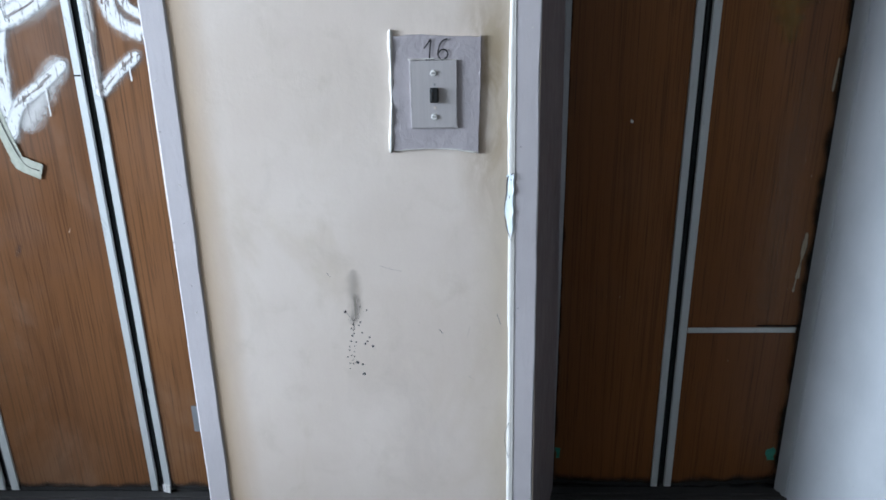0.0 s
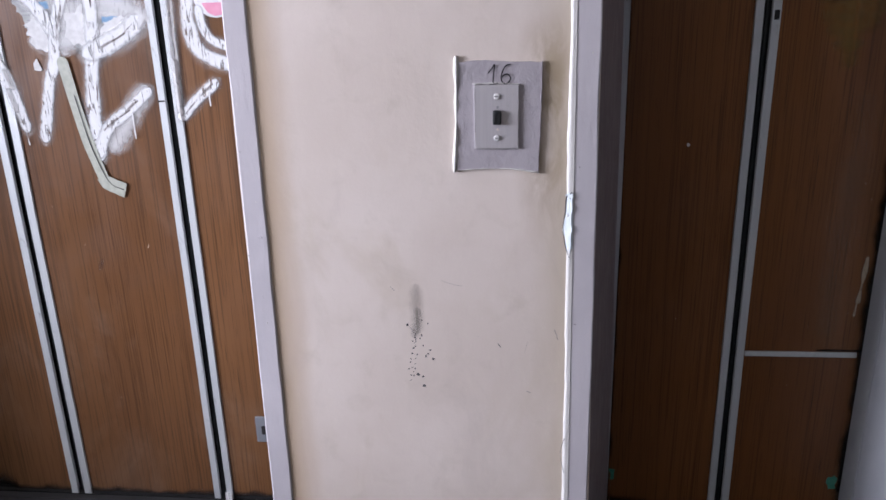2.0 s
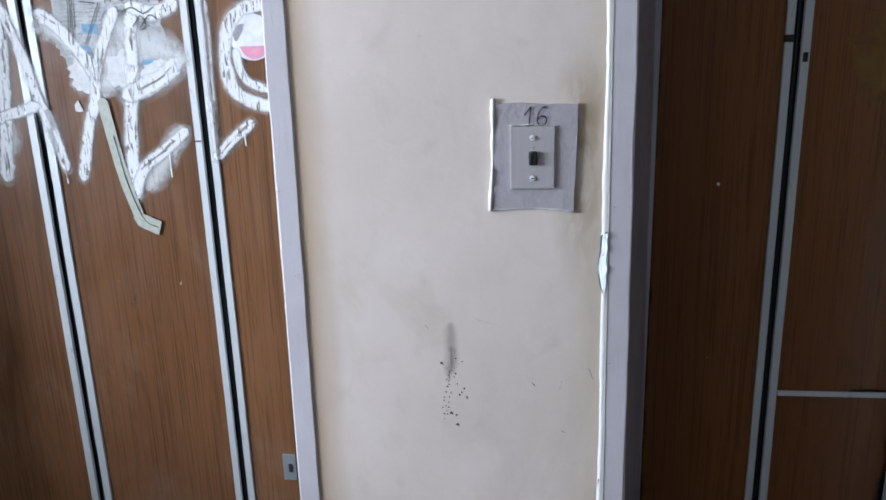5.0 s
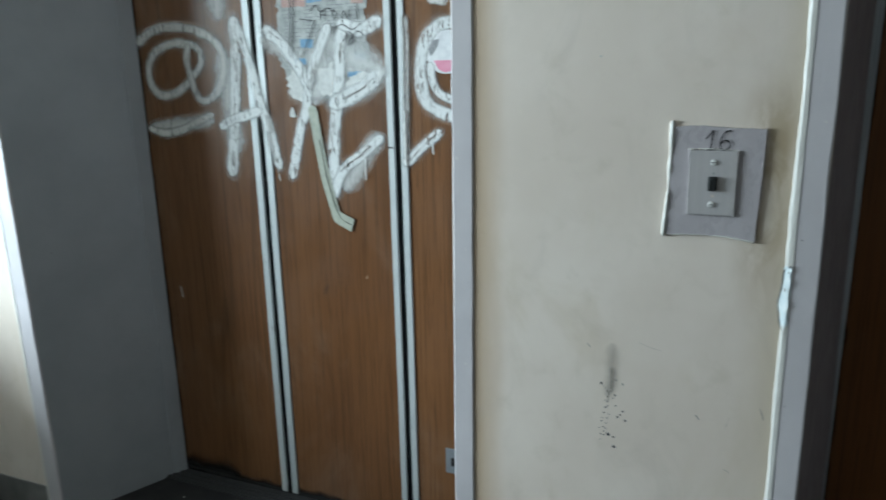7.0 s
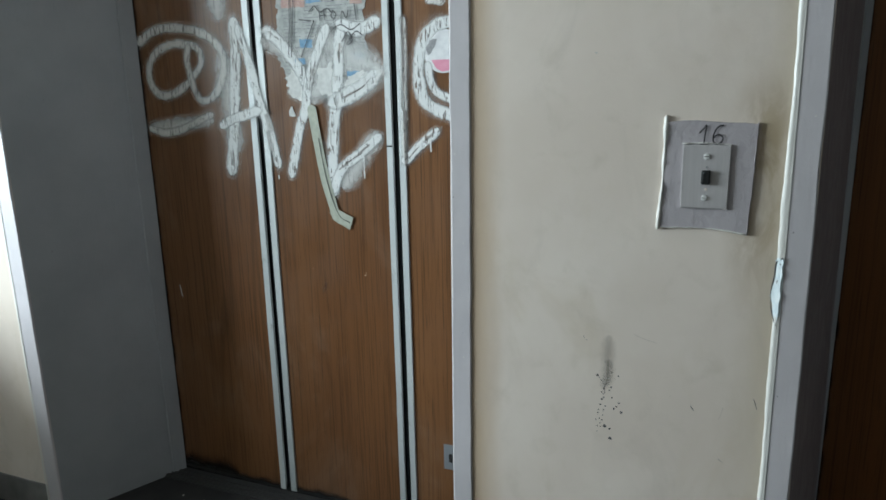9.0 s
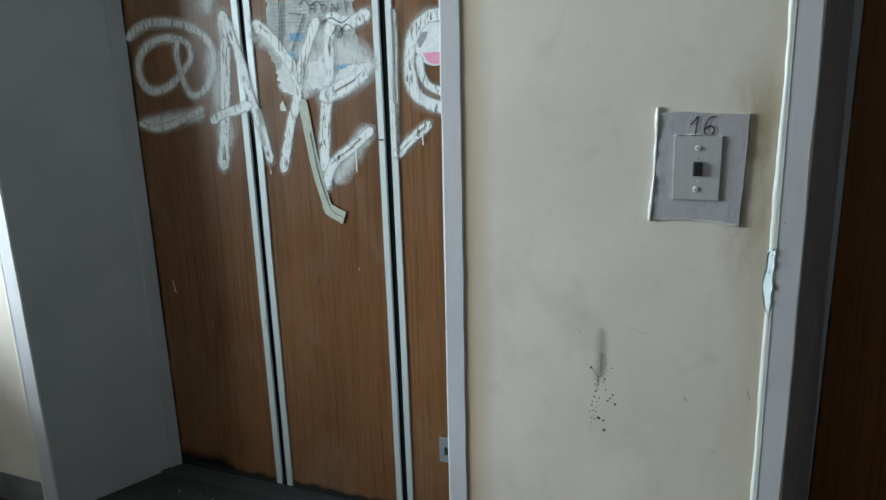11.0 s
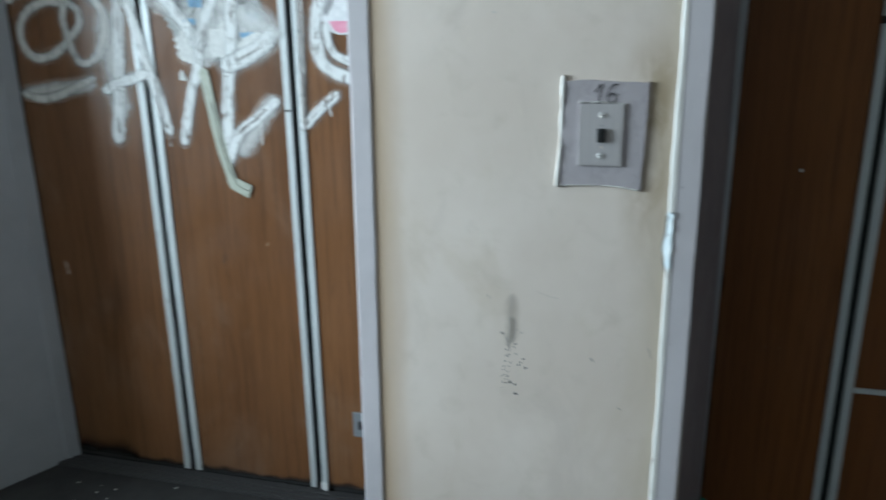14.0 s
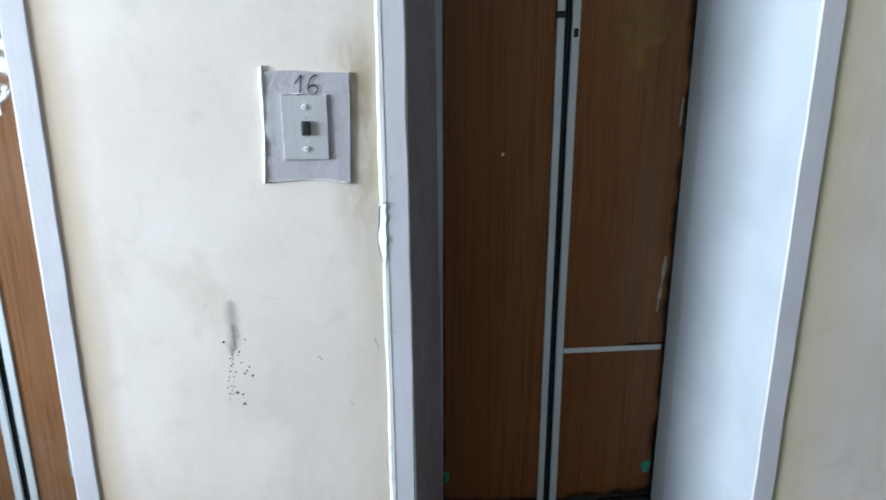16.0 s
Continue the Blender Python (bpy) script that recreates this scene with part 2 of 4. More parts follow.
SKIRT = plain("dark_grey_band_paint", (0.15, 0.145, 0.14), (0.22, 0.21, 0.20), 9, 0.6, 0.4)
GLASS = bpy.data.materials.new("window_glass")
GLASS.use_nodes = True
GLASS.node_tree.nodes["Principled BSDF"].inputs["Transmission Weight"].default_value = 1.0
GLASS.node_tree.nodes["Principled BSDF"].inputs["Roughness"].default_value = 0.02

# ---- mesh helpers ----


def obj(name, bm, material, parent=None, label=""):
    me = bpy.data.meshes.new(name)
    bm.normal_update()
    bm.to_mesh(me)
    bm.free()
    for m in material if isinstance(material, (list, tuple)) else [material]:
        me.materials.append(m)
    ob = new(name, me)
    ob.parent = parent
    if label:
        ob["label"] = label
    return ob


part = obj


def empty(name, place=(0, 0, 0)):
    ob = new(name)
    ob.empty_display_size = 0.05
    return ob


def block(x0, x1, y0, y1, z0, z1, bevel=0.0, bm=None):
    own = bm or bmesh.new()
    made = bmesh.ops.create_cube(own, size=1)["verts"]
    for v in made:
        v.co = ((x0 + x1) / 2 + v.co.x * (x1 - x0), (y0 + y1) / 2 + v.co.y * (y1 - y0), (z0 + z1) / 2 + v.co.z * (z1 - z0))
    if bevel:
        edges = list({e for v in made for e in v.link_edges})
        bmesh.ops.bevel(own, geom=edges, offset=bevel, segments=2, affect="EDGES", profile=0.6)
    return own


def prism(outline, z0, z1, steps=1, wobble=0.0, seed=0):
    """An upright prism over a plan outline (counter-clockwise from above), its faces cut into steps, slightly uneven."""
    bm = bmesh.new()
    rings = []
    for k in range(steps + 1):
        z = z0 + (z1 - z0) * k / steps
        ring = []
        for n, (x, y) in enumerate(outline):
            dx = wobble * noise.noise(Vector((n * 3.7 + seed, z * 2.6, seed)))
            dy = 0.0
            ring.append(bm.verts.new((x + dx, y + dy, z)))
        rings.append(ring)
    count = len(outline)
    for a, b in zip(rings, rings[1:]):
        for n in range(count):
            bm.faces.new((a[n], a[(n + 1) % count], b[(n + 1) % count], b[n]))
    bm.faces.new(list(reversed(rings[0])))
    bm.faces.new(rings[-1])
    return bm


def spline(points, step=0.008):
    """Points along a smooth curve through the given ones."""
    p = [Vector(q) for q in points]
    if len(p) == 2:
        count = max(2, int((p[1] - p[0]).length / step))
        return [p[0].lerp(p[1], k / count) for k in range(count + 1)]
    p = [2 * p[0] - p[1], *p, 2 * p[-1] - p[-2]]
    out = []
    for a, b, c, d in zip(p, p[1:], p[2:], p[3:]):
        count = max(2, int((c - b).length / step))
        for k in range(count):
            t = k / count
            out.append(0.5 * (2 * b + (c - a) * t + (2 * a - 5 * b + 4 * c - d) * t * t + (3 * b - a - 3 * c + d) * t ** 3))
    return out + [p[-2]]


def ribbon(points, width, y, wobble=0.12, step=0.008, seed=0):
    """A painted stroke in the plane of a wall: centre line in x and z, round ends, and an attribute that is 1 along its middle and 0 at its rim."""
    line = spline([(a, b, 0) for a, b in points], step)
    bm = bmesh.new()
    layer = bm.verts.layers.float.new("edge")
    half, last = width / 2, len(line) - 1
    first, end = (line[1] - line[0]).normalized(), (line[-1] - line[-2]).normalized()
    caps = [(1.0, 0.05), (0.7, 0.71), (0.35, 0.93)]
    stations = [(line[0] - first * half * k, first, w, w * 0.6 if w < 0.5 else w) for k, w in caps]
    for k, q in enumerate(line):
        d = (line[min(k + 1, last)] - line[max(k - 1, 0)]).normalized()
        stations.append((q, d, 1.0, 1.0))
    stations += [(line[-1] + end * half * k, end, w, w * 0.6 if w < 0.5 else w) for k, w in reversed(caps)]
    rows = []
    for k, (q, d, w, e) in enumerate(stations):
        side = Vector((-d.y, d.x, 0))
        wide = half * w * (1 + wobble * 2 * noise.noise(Vector((q.x * 22 + seed, q.y * 22, seed))))
        row = []
        for s in (-1, -0.55, 0, 0.55, 1):
            v = bm.verts.new((q.x + side.x * wide * s, y, q.y + side.y * wide * s))
            v[layer] = (1 - abs(s)) * min(1, e)
            row.append(v)
        rows.append(row)
    for a, b in zip(rows, rows[1:]):
        for n in range(4):
            bm.faces.new((a[n], a[n + 1], b[n + 1], b[n]))
    bmesh.ops.recalc_face_normals(bm, faces=bm.faces)
    if bm.faces and sum(f.normal.y for f in bm.faces) > 0:
        bmesh.ops.reverse_faces(bm, faces=bm.faces)
    return bm


def sheet(outline, y, thick, ragged=0.0, seed=0, step=0.006):
    """A thin sheet on a wall with a more or less ragged outline in x and z (clockwise as seen from the front)."""
    pts = []
    for (a, b), (c, d) in zip(outline, outline[1:] + outline[:1]):
        count = max(1, int(math.hypot(c - a, d - b) / step)) if ragged else 1
        for k in range(count):
            x, z = a + (c - a) * k / count, b + (d - b) * k / count
            x += ragged * noise.noise(Vector((x * 60, z * 60, seed))) * 2
            z += ragged * noise.noise(Vector((x * 60, z * 60, seed + 5))) * 2
            pts.append((x, z))
    bm = bmesh.new()
    front = [bm.verts.new((x, y - thick, z)) for x, z in pts]
    back = [bm.verts.new((x, y, z)) for x, z in pts]
    bm.faces.new(front)
    for n in range(len(pts)):
        m = (n + 1) % len(pts)
        bm.faces.new((front[n], back[n], back[m], front[m]))
    bmesh.ops.recalc_face_normals(bm, faces=bm.faces)
    if bm.faces[0:1] and list(bm.faces)[0].normal.y > 0:
        bmesh.ops.reverse_faces(bm, faces=bm.faces)
    return bm


def disc(x, z, r, y, thick, sides=10, uneven=0.0, seed=0):
    bm = bmesh.new()
    ring, top = [], []
    for k in range(sides):
        a = 2 * math.pi * k / sides
        q = r * (1 + uneven * noise.noise(Vector((math.cos(a) * 1.7 + seed, math.sin(a) * 1.7, seed))) * 2)
        ring.append(bm.verts.new((x + q * math.cos(a), y, z + q * math.sin(a))))
        top.append(bm.verts.new((x + 0.8 * q * math.cos(a), y - thick, z + 0.8 * q * math.sin(a))))
    for k in range(sides):
        m = (k + 1) % sides
        bm.faces.new((ring[k], ring[m], top[m], top[k]))
    bm.faces.new(top)
    bmesh.ops.recalc_face_normals(bm, faces=bm.faces)
    return bm


def structure(name, bm, material, label, category):
    return tagged(obj(name, bm, material), label, category, "", "structure")


# ---- the plan ----
DEEP = 0.385            # the doors stand this far behind the wall's face
H, LINTEL = 2.62, 2.12  # ceiling and head of the openings
L_OUT, L_IN, L_IN_E, L_OUT_E = -1.975, -1.803, -0.665, -0.551   # large opening: west jamb, east jamb
R_OUT, R_IN, R_IN_E, R_OUT_E = 0.196, 0.294, 0.949, 1.027       # small opening
EAST, SOUTH = 3.4, -3.6
PROUD = 0.0045          # casing before the wall
GROUND = -0.03          # top of the floor
FLARE = 0.0075          # the pier between the openings widens towards its foot, metres for each metre


def flared(bm):
    """Widens a mesh of the middle pier towards its foot."""
    for v in bm.verts:
        if -0.7 < v.co.x < 0.4:
            v.co.x += (1 if v.co.x > -0.18 else -1) * FLARE * (0.85 - v.co.z)
    return bm



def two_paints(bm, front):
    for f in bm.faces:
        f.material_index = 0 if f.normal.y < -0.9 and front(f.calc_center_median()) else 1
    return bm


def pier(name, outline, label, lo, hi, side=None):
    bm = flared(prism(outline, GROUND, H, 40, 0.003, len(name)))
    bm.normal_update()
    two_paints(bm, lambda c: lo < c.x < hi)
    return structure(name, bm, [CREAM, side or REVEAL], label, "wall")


pier("wall_north_1", [(WX, 0), (L_OUT, 0), (L_IN, DEEP), (L_IN, DEEP + 0.12), (WX, DEEP + 0.12)], "cream oil-painted plaster wall by the corner", -9, L_OUT)
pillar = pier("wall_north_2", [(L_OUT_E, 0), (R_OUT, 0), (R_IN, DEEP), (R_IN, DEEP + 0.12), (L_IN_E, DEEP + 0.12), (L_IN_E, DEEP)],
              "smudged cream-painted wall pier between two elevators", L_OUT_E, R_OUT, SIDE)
pier("wall_north_3", [(R_OUT_E, 0), (EAST, 0), (EAST, DEEP + 0.12), (R_IN_E, DEEP + 0.12), (R_IN_E, DEEP)], "cream oil-painted plaster wall", R_OUT_E, 9)
for n, (a, b) in enumerate(((L_OUT, L_OUT_E), (R_OUT, R_OUT_E))):
    structure("wall_north_%d" % (4 + n), block(a, b, 0.004, DEEP + 0.12, LINTEL, H), CREAM, "cream-painted wall above an elevator opening", "wall")

structure("floor", block(WX - 0.2, EAST + 0.2, SOUTH - 0.2, DEEP + 0.5, GROUND - 0.12, GROUND), FLOOR, "dark worn landing floor", "floor")
structure("ceiling", block(WX - 0.2, EAST + 0.2, SOUTH - 0.2, DEEP + 0.5, H, H + 0.12), CEIL, "greyed whitewashed landing ceiling", "ceiling")
structure("wall_east", block(EAST, EAST + 0.15, SOUTH, DEEP + 0.12, GROUND, H), DUSK, "dull-painted side wall of the landing", "wall")
structure("wall_south", block(WX, EAST, SOUTH - 0.15, SOUTH, GROUND, H), DUSK, "dark painted wall of the landing", "wall")
structure("wall_shaft", block(WX, EAST, DEEP + 0.35, DEEP + 0.45, GROUND, H), GRIME, "dark elevator shaft behind the doors", "wall")

# west wall with the window that lights the landing
bm = block(WX - 0.2, WX, WY1, DEEP + 0.12, GROUND, H)
block(WX - 0.2, WX, SOUTH, WY0, GROUND, H, bm=bm)
block(WX - 0.2, WX, WY0, WY1, GROUND, WZ0, bm=bm)
block(WX - 0.2, WX, WY0, WY1, WZ1, H, bm=bm)
structure("wall_west", bm, REVEAL, "lilac-grey painted wall with the landing window", "wall")
window = tagged(empty("window_1"), "white-framed landing window", "window", "", "structure")
part("window_sill", block(WX - 0.2, WX + 0.06, WY0 - 0.03, WY1 + 0.03, WZ0 - 0.03, WZ0, 0.004), BEAD, window)
for a, b, c, d in ((WY0, WY1, WZ0, WZ0 + 0.05), (WY0, WY1, WZ1 - 0.05, WZ1), (WY0, WY0 + 0.05, WZ0 + 0.05, WZ1 - 0.05), (WY1 - 0.05, WY1, WZ0 + 0.05, WZ1 - 0.05)):
    part("window_frame", block(WX - 0.17, WX - 0.12, a, b, c, d), BEAD, window)

# unseen low wall, added to keep window light off the lower door and corner
structure("wall_stair", block(-2.80, -2.68, SOUTH + 0.9, -0.02, GROUND, 0.84, 0.01), REVEAL, "unseen low wall added to block window light", "wall")

# lilac band along the foot of the walls
for n, (a, b) in enumerate(((WX, L_OUT - 0.066), (-0.500, 0.145), (R_OUT_E + 0.06, EAST))):
    structure("baseboard_%d" % (n + 1), block(a, b, -0.004, 0.03, GROUND, 0.076), SKIRT, "dark grey painted band along the floor", "baseboard")


def casing(name, x0, x1, splay_x, splay_y, seed, bead_at=None):
    """An upright painted casing strip before the wall, with a drip-edged coat and, on the window's side, a thick white bead."""
    bm = bmesh.new()
    rows = []
    steps = 90
    for k in range(steps + 1):
        z = GROUND + (LINTEL - GROUND) * k / steps
        j = lambda i: 0.0022 * noise.noise(Vector((seed + i * 7, z * 7, i))) + 0.0035 * noise.noise(Vector((seed + i * 3, z * 1.3, 4)))
        d = lambda i: 0.0004 * noise.noise(Vector((seed + i * 11, z * 16, 2)))
        prof = [(x0 + j(1), 0.01), (x0 + j(1) + 0.001, -PROUD + 0.003), (x0 + j(1) + 0.004, -PROUD + d(1)), (x1 + j(2) - 0.004, -PROUD + d(3)), (x1 + j(2) - 0.001, -PROUD + 0.003), (x1 + j(2), 0.01)]
        rows.append([bm.verts.new((x, y, z)) for x, y in prof])
    for a, b in zip(rows, rows[1:]):
        for n in range(len(a) - 1):
            bm.faces.new((a[n], a[n + 1], b[n + 1], b[n]))
    ob = structure(name, flared(bm), LILAC, "chipped lilac-painted casing strip beside an elevator opening", "trim")
    return ob


casing("trim_1", -2.037, L_OUT, L_IN, DEEP, 1)
casing("trim_2", L_OUT_E, -0.500, 0, 0, 5)
casing("trim_3", 0.145, R_OUT, 0, 0, 12)
casing("trim_4", R_OUT_E, 1.083, 0, 0, 20)
for n, (a, b) in enumerate(((-2.037, -0.500), (0.145, 1.083))):
    structure("trim_%d" % (5 + n), block(a, b, -PROUD, 0.01, LINTEL, LINTEL + 0.05, 0.003), LILAC, "lilac-painted casing strip over an elevator opening", "trim")


CASING_CHIPS = [(-0.540, 1.130), (-0.517, 1.024), (-0.515, 0.945), (-0.547, 0.887), (-0.535, 1.227), (-0.521, 0.942), (-0.547, 0.903), (-0.521, 0.746), (-0.525, 0.807), (0.157, 1.092), (0.175, 1.312), (0.151, 1.094), (0.157, 0.752)]


def bead(name, x, wide, seed, label, bare=(9, 9)):
    """A thick uneven bead of white paint in the corner between wall and casing."""
    bm = bmesh.new()
    rows = []
    for k in range(141):
        z = GROUND + (2.05 - GROUND) * k / 140
        w = wide * (1 + 0.3 * noise.noise(Vector((seed, z * 4, 1))) + 0.18 * noise.noise(Vector((seed, z * 24, 1))))
        rows.append([bm.verts.new(p) for p in ((x - w, 0.001, z), (x - w * 0.6, -0.006, z), (x - w * 0.15, -PROUD - 0.0005, z), (x + 0.003, -PROUD - 0.001, z))])
    for a, b in zip(rows, rows[1:]):
        for n in range(3):
            f = bm.faces.new((a[n], a[n + 1], b[n + 1], b[n]))
            f.smooth = True
            f.material_index = 1 if bare[0] < a[n].co.z < bare[1] else 0
    return structure(name, flared(bm), [BEAD, PLASTER], label, "trim")


bead("trim_7", 0.145, 0.010, 3, "thick white paint bead along the casing, broken off in one place", (0.912, 1.03))
bead("trim_8", -2.037, 0.006, 8, "thin white paint bead along the casing")

# dents and chips in the casings' paint
for k, (x, z) in enumerate(CASING_CHIPS):
    host = bpy.data.objects["trim_2" if x < 0 else "trim_3"]
    part("paint_chip", disc(x, z, 0.0013 + 0.0007 * (k % 3), -PROUD + 0.0002, 0.0007, 8, 0.5, k * 2.3), (CRACK, BEAD, LILAC)[k % 3], host)

# narrow metal jambs where the reveals meet the doors
for n, (a, b, d) in enumerate(((L_IN, L_IN - 0.018, 1), (L_IN_E, L_IN_E + 0.018, -1), (R_IN, R_IN - 0.018, 1), (R_IN_E, R_IN_E + 0.012, -1))):
    bm = prism([(a, DEEP), (b, DEEP - 0.045), (b + d * 0.006, DEEP - 0.045), (a + d * 0.006, DEEP)][::d], GROUND, LINTEL, 20, 0.001, n)
    structure("trim_%d" % (9 + n), bm, REVEAL, "painted metal jamb with a scratched edge", "trim")

# ---- elevator doors ----
Z1 = LINTEL + 0.03
Z0 = {"big": -0.018, "small": 0.002}     # feet of the leaves
FACE = DEEP + 0.004     # the face of the door leaves


def leaf(door, x0, x1, west_strip, east_strip, wood, foot):
    """One sliding leaf: a veneered panel with aluminium edge strips."""
    lo = x0 + (west_strip or 0)
    hi = x1 - (east_strip or 0)
    bm = block(lo, hi, FACE, FACE + 0.03, foot + 0.006, Z1, 0.002)
    p = part("panel", bm, wood, door)
    if west_strip:
        part("edge_strip", strip(x0, lo, 3 + x0, foot), ALU, p, "worn aluminium edge strip")
    if east_strip:
        part("edge_strip", strip(hi, x1, 7 + x1, foot), ALU, p, "worn aluminium edge strip")
    return p


def strip(x0, x1, seed, foot):
    bm = bmesh.new()
    rows = []
    for k in range(61):
        z = foot + (Z1 - foot) * k / 60
        j = 0.0012 * noise.noise(Vector((seed * 9, z * 3, 0)))
        d = 0.0008 * noise.noise(Vector((seed * 5, z * 9, 3)))
        rows.append([bm.verts.new(p) for p in ((x0 + j, FACE + 0.004, z), (x0 + j + 0.001, FACE - 0.005 + d, z), (x1 + j - 0.001, FACE - 0.005 + d, z), (x1 + j, FACE + 0.004, z))])
    for a, b in zip(rows, rows[1:]):
        for n in range(3):
            bm.faces.new((a[n], a[n + 1], b[n + 1], b[n]))
    bmesh.ops.recalc_face_normals(bm, faces=bm.faces)
    if sum(f.normal.y for f in bm.faces) > 0:
        bmesh.ops.reverse_faces(bm, faces=bm.faces)
    return bm


def seal(door, x0, x1, foot):
    """Two black rubber lips that meet in the gap between the leaves."""
    mid = (x0 + x1) / 2
    for a, b in ((x0, mid - 0.0006), (mid + 0.0006, x1)):
        part("rubber_seal", block(a + 0.0006, b - 0.0006, FACE + 0.012, FACE + 0.024, foot, Z1, 0.002), RUBBER, door, "black rubber seal")


big = tagged(empty("elevator_door"), "closed brown veneer elevator door covered with white graffiti", "elevator door", "elevator doors")
leaf(big, L_IN - 0.02, -1.349, None, 0.023, FADED, Z0["big"])
seal(big, -1.349, -1.329, Z0["big"])
p2 = leaf(big, -1.329, -0.880, 0.024, 0.020, FADED, Z0["big"])
seal(big, -0.880, -0.860, Z0["big"])
leaf(big, -0.860, L_IN_E + 0.02, 0.021, None, FADED, Z0["big"])

small = tagged(empty("elevator_door"), "closed brown veneer elevator door with a stained leaf", "elevator door", "elevator doors")
leaf(small, R_IN - 0.02, 0.6055, None, 0.020, WOOD, Z0["small"])
seal(small, 0.6055, 0.6235, Z0["small"])
p_r = leaf(small, 0.6235, R_IN_E + 0.02, 0.021, None, WOOD, Z0["small"])
part("cross_strip", block(0.6455, 0.931, FACE - 0.005, FACE + 0.004, 0.500, 0.514, 0.0015), ALU, p_r, "thin aluminium cross strip")

# sills before the doors
for x0, x1, name, foot in ((L_IN - 0.03, L_IN_E + 0.03, "sill_1", Z0["big"]), (R_IN - 0.03, R_IN_E + 0.03, "sill_2", Z0["small"])):
    bm = block(x0, x1, DEEP - 0.075, DEEP + 0.06, GROUND - 0.01, foot - 0.006, 0.002)
    for k in range(3):
        block(x0, x1, DEEP - 0.068 + k * 0.02, DEEP - 0.058 + k * 0.02, foot - 0.007, foot - 0.002, 0.001, bm)
    structure(name, bm, SILL, "dirty ribbed steel door sill", "sill")

# grime along the feet and edges of the doors; its black also paints in shade
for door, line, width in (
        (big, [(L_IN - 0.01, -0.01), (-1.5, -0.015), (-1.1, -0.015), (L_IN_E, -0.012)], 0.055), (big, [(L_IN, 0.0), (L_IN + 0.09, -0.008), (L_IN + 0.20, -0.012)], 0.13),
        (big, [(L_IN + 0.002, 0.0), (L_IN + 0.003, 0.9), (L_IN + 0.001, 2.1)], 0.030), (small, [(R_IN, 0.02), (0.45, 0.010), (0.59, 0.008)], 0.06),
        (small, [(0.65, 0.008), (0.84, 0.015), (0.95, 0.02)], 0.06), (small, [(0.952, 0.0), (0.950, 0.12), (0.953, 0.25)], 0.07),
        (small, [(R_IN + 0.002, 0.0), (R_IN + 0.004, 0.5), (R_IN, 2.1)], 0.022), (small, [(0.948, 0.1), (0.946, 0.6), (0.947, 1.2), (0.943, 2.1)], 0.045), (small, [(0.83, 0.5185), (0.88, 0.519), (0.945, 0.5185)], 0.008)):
    part("grime", ribbon(line, width, FACE - 0.0008 - 0.0001 * len(line), 0.35, 0.02, width * 77), FOUL_SHADE, door, "black grime and painted shade along the edge")

# graffiti: broad strokes of white spray paint across the leaves
STROKES = []


def stroke(line, width, mat):
    STROKES.append((line, width, mat))


# the round sign
stroke([(-1.57, 1.506), (-1.644, 1.513), (-1.709, 1.496), (-1.75, 1.459), (-1.761, 1.413), (-1.746, 1.372), (-1.709, 1.351), (-1.656, 1.36), (-1.615, 1.382)], 0.036, SPRAYSOFT)
stroke([(-1.615, 1.382), (-1.577, 1.413), (-1.546, 1.449), (-1.545, 1.484), (-1.57, 1.506)], 0.030, SPRAYSOFT)
stroke([(-1.592, 1.498), (-1.6, 1.463), (-1.592, 1.41), (-1.579, 1.366), (-1.559, 1.337), (-1.525, 1.338), (-1.491, 1.362)], 0.032, SPRAYSOFT)
stroke([(-1.491, 1.362), (-1.466, 1.407), (-1.457, 1.451), (-1.464, 1.487), (-1.497, 1.523), (-1.553, 1.548), (-1.625, 1.561), (-1.696, 1.56), (-1.747, 1.546), (-1.781, 1.525)], 0.038, SPRAYSOFT)
stroke([(-1.773, 1.243), (-1.72, 1.231), (-1.655, 1.241), (-1.589, 1.265), (-1.53, 1.288)], 0.034, SPRAYSOFT)
# the letters
stroke([(-1.407, 1.56), (-1.409, 1.488), (-1.42, 1.393), (-1.431, 1.309), (-1.442, 1.229), (-1.46, 1.121)], 0.050, SPRAY)
stroke([(-1.391, 1.544), (-1.37, 1.484), (-1.351, 1.424), (-1.334, 1.347), (-1.312, 1.276), (-1.297, 1.212), (-1.282, 1.143)], 0.038, SPRAY)
stroke([(-1.477, 1.259), (-1.442, 1.276), (-1.391, 1.289), (-1.342, 1.302)], 0.036, SPRAY)
stroke([(-1.284, 1.533), (-1.247, 1.507), (-1.213, 1.466), (-1.178, 1.419), (-1.162, 1.388)], 0.046, SPRAY)
stroke([(-1.085, 1.532), (-1.108, 1.487), (-1.132, 1.439), (-1.154, 1.384), (-1.169, 1.308), (-1.191, 1.258), (-1.208, 1.2), (-1.231, 1.115)], 0.038, SPRAY)
stroke([(-1.037, 1.517), (-1.046, 1.464), (-1.049, 1.41), (-1.059, 1.339), (-1.073, 1.261), (-1.083, 1.165), (-1.084, 1.069)], 0.046, SPRAY)
stroke([(-1.026, 1.545), (-0.983, 1.53), (-0.953, 1.534), (-0.928, 1.545)], 0.048, SPRAY)
stroke([(-1.059, 1.331), (-1.017, 1.347), (-0.971, 1.37), (-0.939, 1.394)], 0.062, SPRAY)
stroke([(-1.084, 1.069), (-1.051, 1.132), (-0.99, 1.176), (-0.931, 1.222)], 0.038, SPRAY)
stroke([(-0.836, 1.548), (-0.834, 1.472), (-0.838, 1.368), (-0.841, 1.262), (-0.841, 1.172)], 0.022, SPRAYSOFT)
